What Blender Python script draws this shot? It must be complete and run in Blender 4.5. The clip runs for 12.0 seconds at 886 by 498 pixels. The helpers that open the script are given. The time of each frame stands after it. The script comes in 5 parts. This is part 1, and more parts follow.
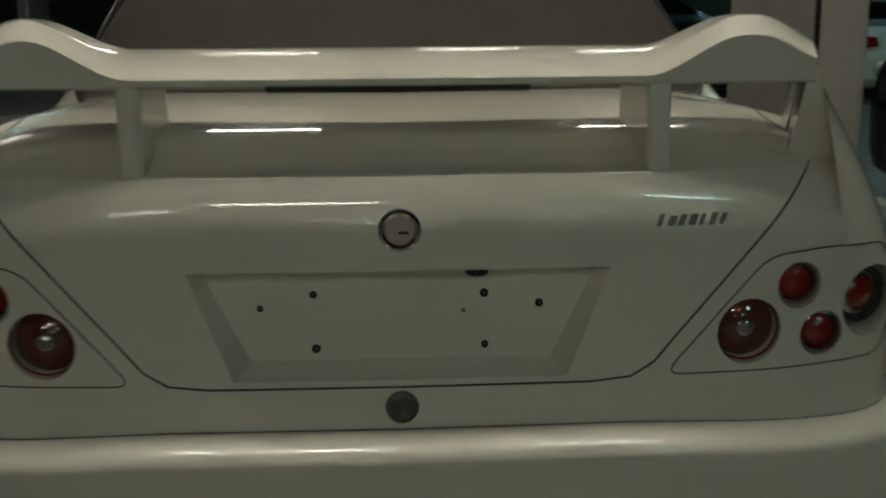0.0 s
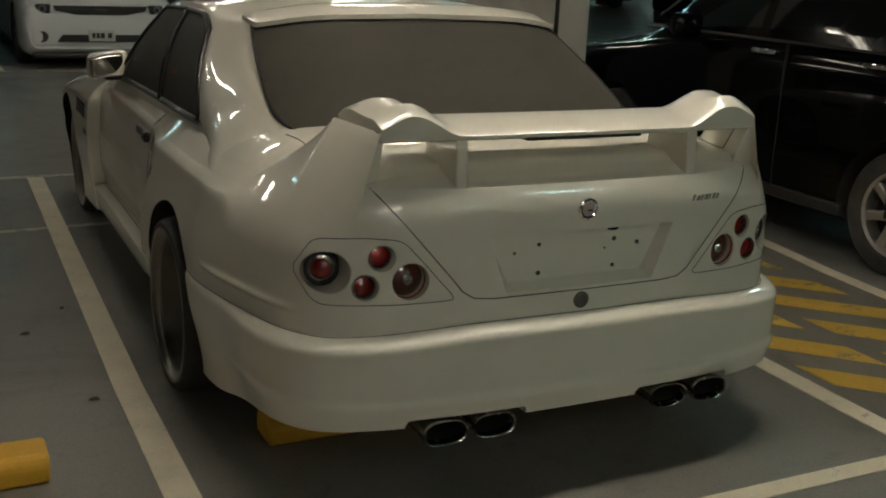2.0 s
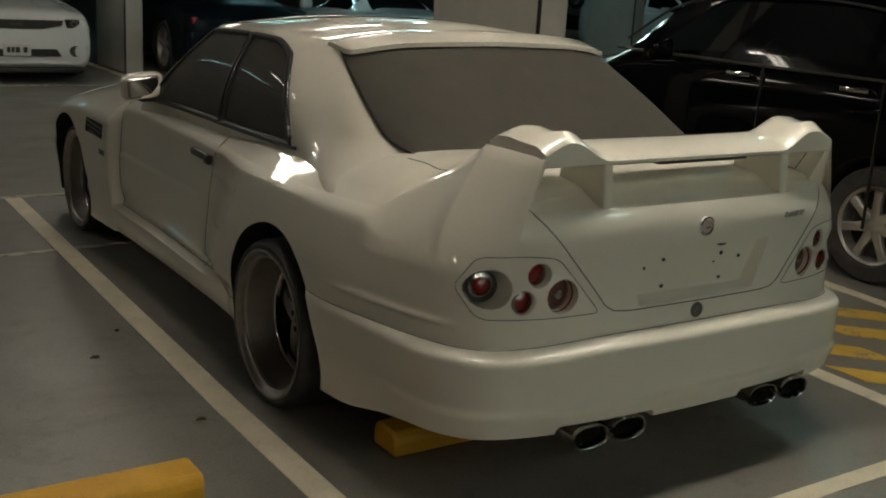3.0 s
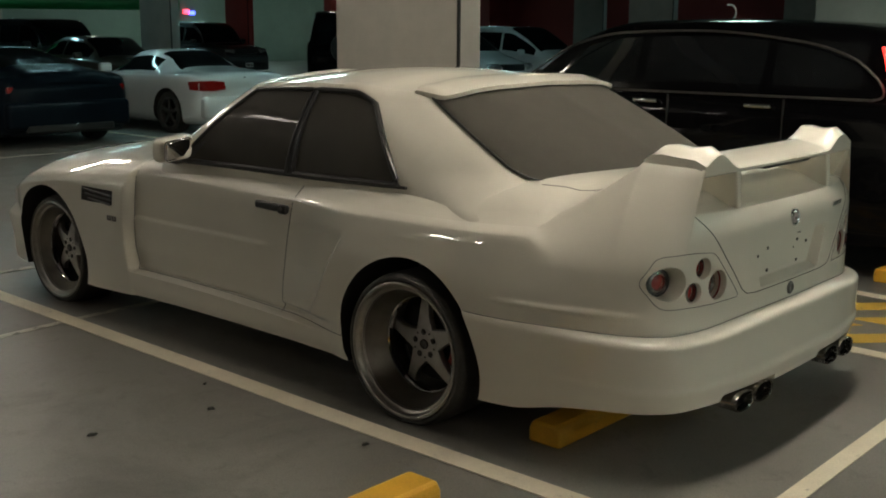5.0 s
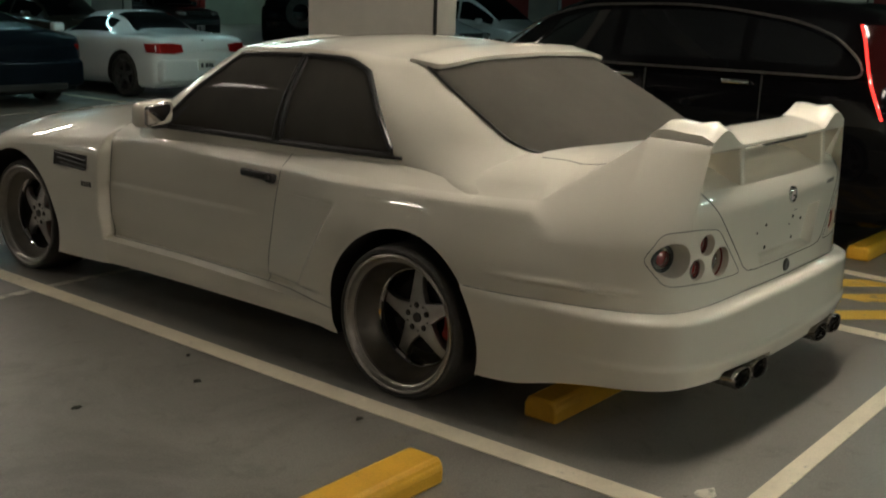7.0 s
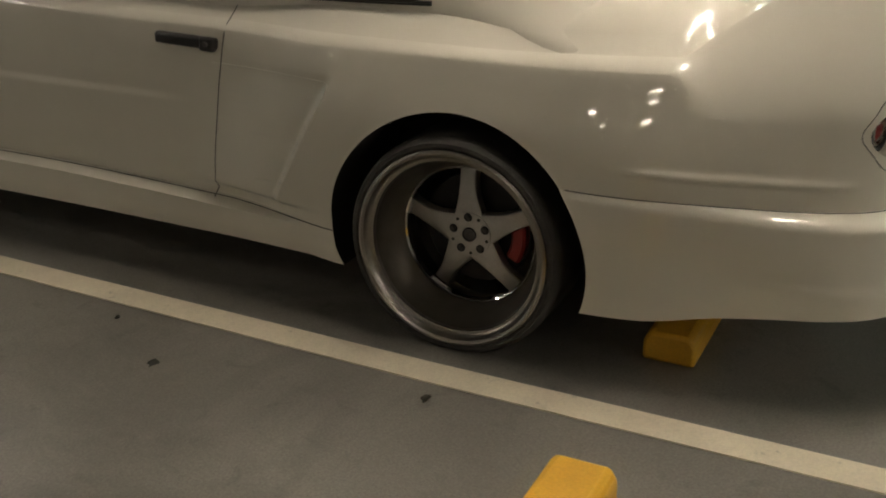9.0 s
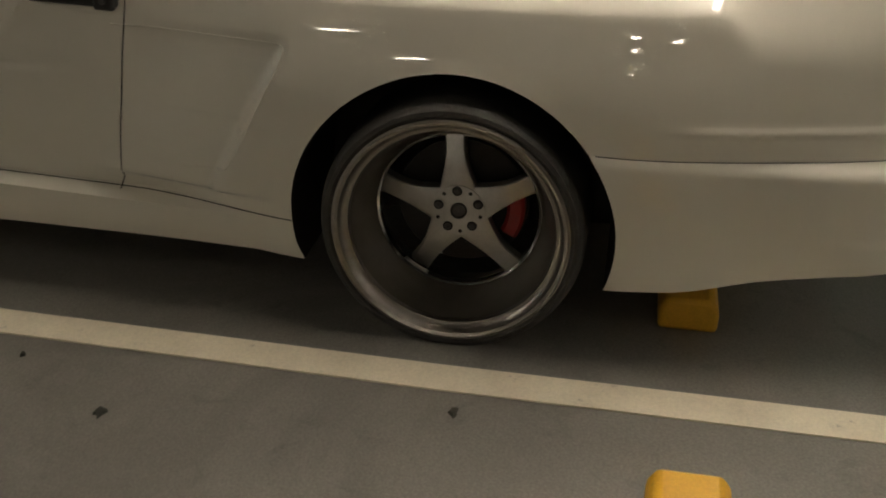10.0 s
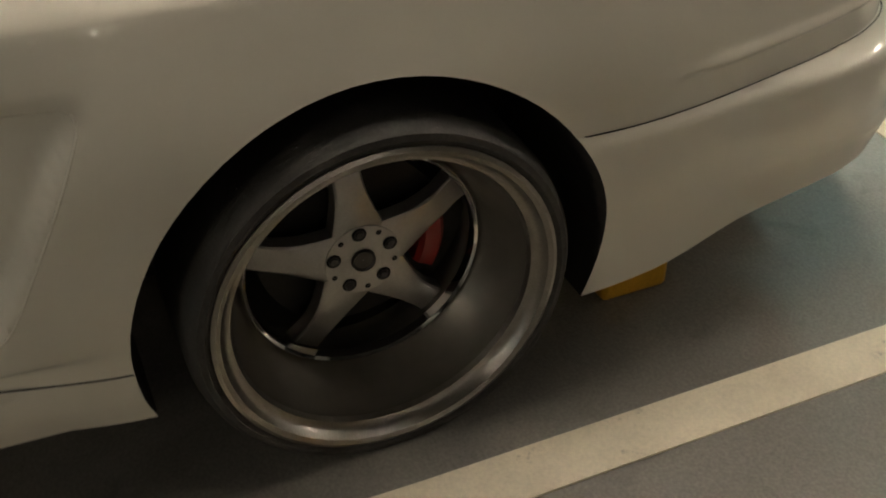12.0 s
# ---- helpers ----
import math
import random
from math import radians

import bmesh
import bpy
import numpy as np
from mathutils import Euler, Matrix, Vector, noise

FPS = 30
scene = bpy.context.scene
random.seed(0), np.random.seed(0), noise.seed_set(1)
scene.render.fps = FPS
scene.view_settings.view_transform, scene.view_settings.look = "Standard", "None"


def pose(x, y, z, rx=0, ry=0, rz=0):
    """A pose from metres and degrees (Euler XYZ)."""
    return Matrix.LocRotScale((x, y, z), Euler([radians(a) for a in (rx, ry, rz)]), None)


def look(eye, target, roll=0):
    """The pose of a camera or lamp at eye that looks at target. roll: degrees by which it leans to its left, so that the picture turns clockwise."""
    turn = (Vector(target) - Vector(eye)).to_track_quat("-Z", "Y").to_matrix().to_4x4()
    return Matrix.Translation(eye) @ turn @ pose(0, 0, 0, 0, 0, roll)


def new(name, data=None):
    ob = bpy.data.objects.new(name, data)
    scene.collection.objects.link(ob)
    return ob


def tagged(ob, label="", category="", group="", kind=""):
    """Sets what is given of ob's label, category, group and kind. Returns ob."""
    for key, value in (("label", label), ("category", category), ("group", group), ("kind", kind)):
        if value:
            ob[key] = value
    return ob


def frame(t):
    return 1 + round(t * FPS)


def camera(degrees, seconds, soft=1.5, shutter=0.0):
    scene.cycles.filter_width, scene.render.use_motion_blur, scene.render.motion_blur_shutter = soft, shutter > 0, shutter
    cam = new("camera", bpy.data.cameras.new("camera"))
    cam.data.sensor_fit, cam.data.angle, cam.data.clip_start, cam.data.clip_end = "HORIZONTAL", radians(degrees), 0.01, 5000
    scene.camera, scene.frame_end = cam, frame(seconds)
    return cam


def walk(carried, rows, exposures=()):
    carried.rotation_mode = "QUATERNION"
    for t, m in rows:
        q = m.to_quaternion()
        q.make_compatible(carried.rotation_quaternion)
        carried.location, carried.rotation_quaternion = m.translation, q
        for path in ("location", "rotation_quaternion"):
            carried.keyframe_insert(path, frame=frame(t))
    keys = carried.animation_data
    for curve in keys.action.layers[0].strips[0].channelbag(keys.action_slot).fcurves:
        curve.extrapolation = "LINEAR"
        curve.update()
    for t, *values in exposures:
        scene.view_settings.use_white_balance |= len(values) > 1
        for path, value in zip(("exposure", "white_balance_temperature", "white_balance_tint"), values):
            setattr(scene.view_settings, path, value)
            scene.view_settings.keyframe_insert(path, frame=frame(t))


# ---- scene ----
cam = camera(44.8, 12.0, soft=1.9, shutter=0.3)
PATH = [
    (0, (-0.017, -2.772, 1.18), (0.084, -0.823, 0.744), -0.4),
    (0.5, (-0.387, -3.569, 1.469), (-0.063, -1.666, 0.946), -0.6),
    (1, (-0.915, -4.053, 1.599), (-0.417, -2.196, 1.049), 1.7),
    (1.5, (-1.304, -3.851, 1.589), (-0.637, -2.048, 1.038), 2.8),
    (2, (-1.782, -3.783, 1.574), (-0.922, -2.058, 1.042), 2.4),
    (2.5, (-2.209, -3.71, 1.587), (-1.239, -2.028, 1.107), 2.8),
    (3, (-2.631, -3.521, 1.603), (-1.542, -1.919, 1.105), 3.4),
    (5, (-4.054, -2.912, 1.562), (-2.589, -1.61, 1.166), 0.3),
    (5.5, (-4.153, -2.885, 1.606), (-2.666, -1.604, 1.226), 1.2),
    (6, (-4.173, -2.896, 1.606), (-2.674, -1.629, 1.222), 0.9),
    (6.5, (-4.211, -2.858, 1.622), (-2.698, -1.605, 1.247), 1.1),
    (7, (-4.127, -2.714, 1.558), (-2.606, -1.496, 1.107), 1.7),
    (7.5, (-3.886, -2.407, 1.544), (-2.4, -1.207, 0.95), 0.1),
    (9.5, (-3.385, -0.761, 1.408), (-1.666, -0.176, 0.568), 0.3),
    (10, (-3.241, -0.382, 1.425), (-1.496, -0.063, 0.501), 0.8),
    (10.5, (-2.967, -0.157, 1.39), (-1.231, -0.005, 0.409), -0.2),
    (11, (-2.674, 0.055, 1.387), (-0.987, -0.028, 0.316), 0.7),
    (11.5, (-2.438, 0.284, 1.369), (-0.854, -0.091, 0.207), 2.3),
    (12, (-2.222, 0.451, 1.362), (-0.754, -0.185, 0.162), -0.3),
]
walk(cam, [(t, look(eye, target, roll)) for t, eye, target, roll in PATH],
     [(0, -0.98, 6150, 2), (0.7, -0.80, 6350, 4), (1.5, -0.62, 6400, 6), (2.2, -0.55, 6450, 6), (3.2, -0.32, 6450, 7), (5.0, 0.13, 6400, 7), (6.6, 0.13, 6400, 7), (7.5, 0.2, 6650, 10), (9.5, 0.52, 6700, 10), (12, 0.54, 6700, 10)])

# ---- light ----
FL = -0.02          # floor level
CEIL = 3.75
world = bpy.data.worlds.new("world")
scene.world = world
world.use_nodes = True
world.node_tree.nodes["Background"].inputs[0].default_value = (0.012, 0.014, 0.013, 1)
world.node_tree.nodes["Background"].inputs[1].default_value = 0.4
scene.view_settings.exposure = 0.0
WARM = (1.0, 0.88, 0.74)
COOL = (0.70, 1.0, 0.90)
TUBE_WARM, TUBE_MID, TUBE_DIM, TUBE_COOL = 104.0, 72.0, 48.0, 54.0


# ---- materials ----
def node_mat(name, color, rough=0.5, metal=0.0, coat=0.0, coat_rough=0.03, var=0.06, scale=6.0, grain=0.0,
             grain_scale=220.0, bump=0.0, bump_scale=60.0, spec=0.5, emit=None, power=0.0, rough_var=0.0, transmission=0.0):
    m = bpy.data.materials.new(name)
    m.use_nodes = True
    nt = m.node_tree
    b = nt.nodes["Principled BSDF"]
    b.inputs["Roughness"].default_value = rough
    b.inputs["Metallic"].default_value = metal
    b.inputs["Coat Weight"].default_value = coat
    b.inputs["Coat Roughness"].default_value = coat_rough
    b.inputs["Specular IOR Level"].default_value = spec
    b.inputs["Transmission Weight"].default_value = transmission
    tc = nt.nodes.new("ShaderNodeTexCoord")
    col = None
    if var > 0:
        n1 = nt.nodes.new("ShaderNodeTexNoise")
        n1.inputs["Scale"].default_value = scale
        n1.inputs["Detail"].default_value = 6
        n1.inputs["Roughness"].default_value = 0.6
        nt.links.new(tc.outputs["Object"], n1.inputs["Vector"])
        r1 = nt.nodes.new("ShaderNodeMapRange")
        r1.inputs["From Min"].default_value, r1.inputs["From Max"].default_value = 0.3, 0.7
        r1.inputs["To Min"].default_value, r1.inputs["To Max"].default_value = 1 - var, 1 + var
        nt.links.new(n1.outputs["Fac"], r1.inputs["Value"])
        fac = r1.outputs["Result"]
        if grain > 0:
            n2 = nt.nodes.new("ShaderNodeTexNoise")
            n2.inputs["Scale"].default_value = grain_scale
            n2.inputs["Detail"].default_value = 2
            nt.links.new(tc.outputs["Object"], n2.inputs["Vector"])
            r2 = nt.nodes.new("ShaderNodeMapRange")
            r2.inputs["From Min"].default_value, r2.inputs["From Max"].default_value = 0.25, 0.75
            r2.inputs["To Min"].default_value, r2.inputs["To Max"].default_value = 1 - grain, 1 + grain
            nt.links.new(n2.outputs["Fac"], r2.inputs["Value"])
            mu = nt.nodes.new("ShaderNodeMath")
            mu.operation = "MULTIPLY"
            nt.links.new(fac, mu.inputs[0])
            nt.links.new(r2.outputs["Result"], mu.inputs[1])
            fac = mu.outputs[0]
        vm = nt.nodes.new("ShaderNodeVectorMath")
        vm.operation = "SCALE"
        vm.inputs[0].default_value = color[:3]
        nt.links.new(fac, vm.inputs["Scale"])
        nt.links.new(vm.outputs[0], b.inputs["Base Color"])
        if rough_var > 0:
            r3 = nt.nodes.new("ShaderNodeMapRange")
            r3.inputs["From Min"].default_value, r3.inputs["From Max"].default_value = 0.3, 0.7
            r3.inputs["To Min"].default_value, r3.inputs["To Max"].default_value = rough - rough_var, rough + rough_var
            nt.links.new(n1.outputs["Fac"], r3.inputs["Value"])
            nt.links.new(r3.outputs["Result"], b.inputs["Roughness"])
    else:
        b.inputs["Base Color"].default_value = (*color[:3], 1)
    if bump > 0:
        nb = nt.nodes.new("ShaderNodeTexNoise")
        nb.inputs["Scale"].default_value = bump_scale
        nb.inputs["Detail"].default_value = 5
        nt.links.new(tc.outputs["Object"], nb.inputs["Vector"])
        bp = nt.nodes.new("ShaderNodeBump")
        bp.inputs["Strength"].default_value = bump
        bp.inputs["Distance"].default_value = 0.004
        nt.links.new(nb.outputs["Fac"], bp.inputs["Height"])
        nt.links.new(bp.outputs["Normal"], b.inputs["Normal"])
    if emit:
        b.inputs["Emission Color"].default_value = (*emit, 1)
        b.inputs["Emission Strength"].default_value = power
    return m


def worn_paint(name, color, under, wear=0.42, scale=9.0, rough=0.55):
    """Floor paint, worn through in patches to the screed under it."""
    m = node_mat(name, color, rough, var=0.10, scale=5.0, grain=0.08, grain_scale=150, bump=0.12, bump_scale=90)
    nt = m.node_tree
    b = nt.nodes["Principled BSDF"]
    src = b.inputs["Base Color"].links[0].from_socket
    tc = next(n for n in nt.nodes if n.type == "TEX_COORD")
    n = nt.nodes.new("ShaderNodeTexNoise")
    n.inputs["Scale"].default_value = scale
    n.inputs["Detail"].default_value = 9
    n.inputs["Roughness"].default_value = 0.72
    nt.links.new(tc.outputs["Object"], n.inputs["Vector"])
    r = nt.nodes.new("ShaderNodeMapRange")
    r.inputs["From Min"].default_value, r.inputs["From Max"].default_value = wear - 0.05, wear + 0.05
    nt.links.new(n.outputs["Fac"], r.inputs["Value"])
    mx = nt.nodes.new("ShaderNodeMix")
    mx.data_type = "RGBA"
    nt.links.new(r.outputs["Result"], mx.inputs["Factor"])
    mx.inputs["A"].default_value = (*under, 1)
    nt.links.new(src, mx.inputs["B"])
    nt.links.new(mx.outputs["Result"], b.inputs["Base Color"])
    return m


SCREED = (0.185, 0.177, 0.158)
M_FLOOR = node_mat("screed", SCREED, 0.42, var=0.15, scale=1.3, grain=0.20, grain_scale=160, bump=0.10, bump_scale=120, rough_var=0.10)


def stained(m, scale, low, high, dark):
    """Lay irregular darker stains over a material's colour."""
    nt = m.node_tree
    b = nt.nodes["Principled BSDF"]
    src = b.inputs["Base Color"].links[0].from_socket
    tc = nt.nodes.new("ShaderNodeTexCoord")
    n = nt.nodes.new("ShaderNodeTexNoise")
    n.inputs["Scale"].default_value, n.inputs["Detail"].default_value, n.inputs["Roughness"].default_value = scale, 9, 0.68
    n.inputs["Distortion"].default_value = 0.6
    nt.links.new(tc.outputs["Object"], n.inputs["Vector"])
    r = nt.nodes.new("ShaderNodeMapRange")
    r.inputs["From Min"].default_value, r.inputs["From Max"].default_value = low, high
    r.inputs["To Min"].default_value, r.inputs["To Max"].default_value = 1.0, dark
    nt.links.new(n.outputs["Fac"], r.inputs["Value"])
    v = nt.nodes.new("ShaderNodeVectorMath")
    v.operation = "SCALE"
    nt.links.new(src, v.inputs[0])
    nt.links.new(r.outputs["Result"], v.inputs["Scale"])
    nt.links.new(v.outputs[0], b.inputs["Base Color"])


stained(M_FLOOR, 1.1, 0.50, 0.66, 0.70)
stained(M_FLOOR, 9.0, 0.56, 0.68, 0.80)
M_LINE = worn_paint("white_line_paint", (0.72, 0.65, 0.50), SCREED, wear=0.34)
M_LINE_OLD = worn_paint("old_line_paint", (0.50, 0.47, 0.40), SCREED, wear=0.47)
M_YLINE = worn_paint("yellow_line_paint", (0.62, 0.40, 0.06), SCREED, wear=0.40)
M_STOP = worn_paint("yellow_stop_paint", (0.70, 0.38, 0.025), (0.34, 0.24, 0.08), wear=0.33, scale=14)
M_CONC = node_mat("pillar_concrete", (0.46, 0.44, 0.39), 0.75, var=0.10, scale=2.2, grain=0.06, bump=0.2, bump_scale=45)
M_WALLG = node_mat("green_wall_paint", (0.30, 0.36, 0.30), 0.7, var=0.10, scale=0.7, bump=0.15)
M_WALLR = node_mat("red_wall_paint", (0.34, 0.045, 0.04), 0.6, var=0.12, scale=0.6, bump=0.15)
M_PIER = node_mat("bright_red_paint", (0.52, 0.06, 0.05), 0.55, var=0.10, scale=0.8, bump=0.12)
M_WALL = node_mat("grey_wall", (0.20, 0.20, 0.18), 0.8, var=0.12, scale=0.8, bump=0.2)
# slab colour held far down so little light bounces into the shadows
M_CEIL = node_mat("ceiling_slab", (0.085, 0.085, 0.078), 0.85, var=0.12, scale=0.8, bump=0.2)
M_WHITE = node_mat("white_car_paint", (0.79, 0.757, 0.652), 0.38, coat=1.0, coat_rough=0.025, var=0.025, scale=2.5, grain=0.01)
M_DUSTGLASS = node_mat("dusty_tinted_glass", (0.055, 0.051, 0.042), 0.6, spec=0.15, coat=0.12, coat_rough=0.03, var=0.10, scale=5, grain=0.08, grain_scale=300)
M_DUSTREAR = node_mat("matt_dusty_rear_glass", (0.058, 0.054, 0.045), 0.85, spec=0.12, var=0.08, scale=5, grain=0.08, grain_scale=300)
M_GAP = node_mat("panel_gap", (0.012, 0.012, 0.011), 0.8, var=0)
M_TRIM = node_mat("black_trim", (0.02, 0.02, 0.02), 0.35, var=0.1, scale=20)
M_RUBBER = node_mat("tyre_rubber", (0.040, 0.038, 0.034), 0.72, var=0.35, scale=14, grain=0.25, bump=0.2, bump_scale=150)
M_WELL = node_mat("wheel_well", (0.022, 0.020, 0.018), 0.9, var=0.2, scale=10)
M_ALLOY = node_mat("brushed_alloy", (0.54, 0.525, 0.50), 0.34, metal=0.85, var=0.10, scale=18, grain=0.06, grain_scale=260)
M_LIP = node_mat("polished_lip", (0.34, 0.32, 0.29), 0.33, metal=1.0, var=0.10, scale=30, grain=0.08, grain_scale=300)
M_BARREL = node_mat("dull_barrel", (0.20, 0.185, 0.16), 0.42, metal=0.7, var=0.14, scale=14, rough_var=0.08)
M_CHROME = node_mat("chrome", (0.75, 0.75, 0.75), 0.09, metal=1.0, var=0.05, scale=20)
M_TIP = node_mat("sooty_chrome", (0.34, 0.32, 0.30), 0.22, metal=1.0, var=0.2, scale=40, rough_var=0.08)
M_STEEL = node_mat("brake_disc", (0.12, 0.115, 0.11), 0.45, metal=0.8, var=0.15, scale=30)
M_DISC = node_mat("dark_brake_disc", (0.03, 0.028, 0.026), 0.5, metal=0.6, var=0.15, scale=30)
M_CALIPER = node_mat("red_caliper", (0.30, 0.010, 0.010), 0.35, coat=0.5, var=0.08, scale=20)
M_PALE = node_mat("pale_marking", (0.5, 0.4, 0.38), 0.5, var=0.05)
M_DARKLENS = node_mat("dark_red_lens", (0.030, 0.004, 0.004), 0.15, spec=0.3, coat=0.5, var=0.15, scale=60)
M_REDLENS = node_mat("red_lens", (0.21, 0.009, 0.008), 0.12, coat=1.0, var=0.15, scale=60)
M_SMOKELENS = node_mat("smoked_lens", (0.10, 0.030, 0.022), 0.10, coat=1.0, var=0.15, scale=50)
M_REFLECTOR = node_mat("lamp_reflector", (0.42, 0.40, 0.38), 0.18, metal=0.9, var=0.1, scale=60)
M_CLEARLENS = node_mat("clear_headlamp", (0.45, 0.48, 0.48), 0.08, metal=0.5, coat=1.0, var=0.2, scale=30)
M_TAILLIT = node_mat("lit_tail_lamp", (0.5, 0.01, 0.01), 0.2, coat=1.0, var=0, emit=(1.0, 0.04, 0.03), power=2.2)
M_DEBRIS = node_mat("dark_litter", (0.022, 0.024, 0.018), 0.8, var=0.3, scale=60)
M_LEAF = node_mat("dry_leaf", (0.045, 0.042, 0.03), 0.7, var=0.3, scale=60)
M_BLACKCAR = node_mat("black_car_paint", (0.0025, 0.0025, 0.003), 0.16, spec=0.05, coat=0.24, coat_rough=0.03, var=0.2, scale=3)
M_BLUECAR = node_mat("dark_blue_car_paint", (0.004, 0.0075, 0.012), 0.3, spec=0.06, coat=0.05, coat_rough=0.04, var=0.1, scale=3)
M_DARKCAR = node_mat("dark_grey_car_paint", (0.018, 0.018, 0.018), 0.3, coat=1.0, coat_rough=0.04, var=0.1, scale=3)
M_GOLDCAR = node_mat("dark_bronze_car_paint", (0.05, 0.042, 0.030), 0.3, coat=1.0, coat_rough=0.04, var=0.1, scale=3)
M_COOLWHITE = node_mat("cool_white_car_paint", (0.70, 0.72, 0.72), 0.35, coat=1.0, coat_rough=0.03, var=0.03, scale=3)
M_DARKGLASS = node_mat("dark_car_glass", (0.006, 0.007, 0.008), 0.06, spec=0.25, coat=0.4, coat_rough=0.02, var=0.1, scale=4)
# green that stands in for a far glow under the ceiling
M_GREENGLOW = node_mat("green_glow_colour", (0.03, 0.30, 0.09), 0.45, var=0.1, scale=2)
M_PLATE = node_mat("number_plate", (0.60, 0.60, 0.56), 0.5, var=0.06, scale=20)
M_BAR = node_mat("dark_bar", (0.04, 0.04, 0.045), 0.5, var=0.1)
M_TUBEW = node_mat("warm_tube", (0.9, 0.9, 0.9), 0.5, var=0, emit=WARM, power=TUBE_WARM)
M_TUBED = node_mat("dim_tube", (0.9, 0.9, 0.9), 0.5, var=0, emit=WARM, power=TUBE_DIM)
# power between warm and dim, set only to balance the light
M_TUBEM = node_mat("mid_tube", (0.9, 0.9, 0.9), 0.5, var=0, emit=WARM, power=TUBE_MID)
M_TUBEC = node_mat("cool_tube", (0.9, 0.9, 0.9), 0.5, var=0, emit=COOL, power=TUBE_COOL)
M_TUBEF = node_mat("cold_tube", (0.9, 0.9, 0.9), 0.5, var=0, emit=(0.50, 0.95, 1.0), power=22.0)
M_FIXTURE = node_mat("lamp_housing", (0.55, 0.55, 0.53), 0.5, var=0.05)
M_BULB = node_mat("wall_bulb", (0.9, 0.9, 0.9), 0.4, var=0, emit=(1.0, 0.93, 0.80), power=30)
M_SIGNR = node_mat("red_sign_light", (0.5, 0.05, 0.05), 0.4, var=0, emit=(1.0, 0.05, 0.10), power=5)
M_SIGNB = node_mat("blue_sign_light", (0.05, 0.05, 0.5), 0.4, var=0, emit=(0.08, 0.12, 1.0), power=5)


# ---- mesh tools ----
def merge(*geos):
    V, F = [], []
    for v, f in geos:
        k = len(V)
        V += [tuple(p) for p in v]
        F += [tuple(i + k for i in q) for q in f]
    return V, F


def moved(geo, m):
    return [tuple(m @ Vector(p)) for p in geo[0]], geo[1]


def mirrored(geo):
    return [(-x, y, z) for x, y, z in geo[0]], [tuple(reversed(f)) for f in geo[1]]


def box(x0, x1, y0, y1, z0, z1, bev=0.0, seg=2):
    bm = bmesh.new()
    bmesh.ops.create_cube(bm, size=1.0)
    for v in bm.verts:
        v.co = Vector((x0 + (v.co.x + 0.5) * (x1 - x0), y0 + (v.co.y + 0.5) * (y1 - y0), z0 + (v.co.z + 0.5) * (z1 - z0)))
    if bev > 0:
        bmesh.ops.bevel(bm, geom=bm.edges[:], offset=bev, segments=seg, affect="EDGES", profile=0.5)
    bm.verts.index_update()
    out = [tuple(v.co) for v in bm.verts], [tuple(v.index for v in f.verts) for f in bm.faces]
    bm.free()
    return out


def sheet(P, close_u=False):
    """A quad sheet over rows of points."""
    n, m = len(P), len(P[0])
    V = [tuple(p) for row in P for p in row]
    F = []
    for i in range(n if close_u else n - 1):
        for j in range(m - 1):
            a, b = i, (i + 1) % n
            F.append((a * m + j, b * m + j, b * m + j + 1, a * m + j + 1))
    return V, F


def lathe(profile, seg=48, axis="x", caps=False):
    """Turn (along, radius) points about an axis."""
    P = []
    for k in range(seg):
        a = 2 * math.pi * k / seg
        c, s_ = math.cos(a), math.sin(a)
        if axis == "x":
            P.append([(t, r * c, r * s_) for t, r in profile])
        elif axis == "y":
            P.append([(r * c, t, r * s_) for t, r in profile])
        else:
            P.append([(r * c, r * s_, t) for t, r in profile])
    V, F = sheet(P, True)
    if caps:
        m = len(profile)
        F.append(tuple(k * m for k in range(seg)))
        F.append(tuple(k * m + m - 1 for k in range(seg)))
    return V, F


def tube(pts, r, seg=6, closed=False):
    pts = [Vector(p) for p in pts]
    n = len(pts)
    P = []
    up = Vector((0.13, 0.21, 0.97)).normalized()
    for i, p in enumerate(pts):
        a = pts[(i - 1) % n] if closed or i > 0 else p
        b = pts[(i + 1) % n] if closed or i < n - 1 else p
        t = (b - a).normalized() if (b - a).length > 1e-9 else Vector((0, 1, 0))
        u = t.cross(up)
        if u.length < 1e-4:
            u = t.cross(Vector((1, 0, 0)))
        u.normalize()
        w = t.cross(u)
        P.append([p + r * (math.cos(2 * math.pi * k / seg) * u + math.sin(2 * math.pi * k / seg) * w) for k in range(seg)])
    V = [tuple(q) for row in P for q in row]
    F = []
    for i in range(n if closed else n - 1):
        for k in range(seg):
            a, b = i * seg, ((i + 1) % n) * seg
            F.append((a + k, a + (k + 1) % seg, b + (k + 1) % seg, b + k))
    if not closed:
        F += [tuple(range(seg)), tuple((n - 1) * seg + k for k in range(seg))]
    return V, F


def prism(poly, lo, hi, axis="z", scale_hi=1.0):
    """A solid between two copies of a plane outline; axis x takes (y, z) pairs, y takes (x, z), z takes (x, y)."""
    n = len(poly)
    ca, cb = sum(p[0] for p in poly) / n, sum(p[1] for p in poly) / n

    def at(p, t, k):
        a, b = ca + (p[0] - ca) * k, cb + (p[1] - cb) * k
        return (t, a, b) if axis == "x" else (a, t, b) if axis == "y" else (a, b, t)
    V = [at(p, lo, 1.0) for p in poly] + [at(p, hi, scale_hi) for p in poly]
    F = [tuple(range(n)), tuple(range(2 * n - 1, n - 1, -1))]
    F += [(i, (i + 1) % n, n + (i + 1) % n, n + i) for i in range(n)]
    return V, F


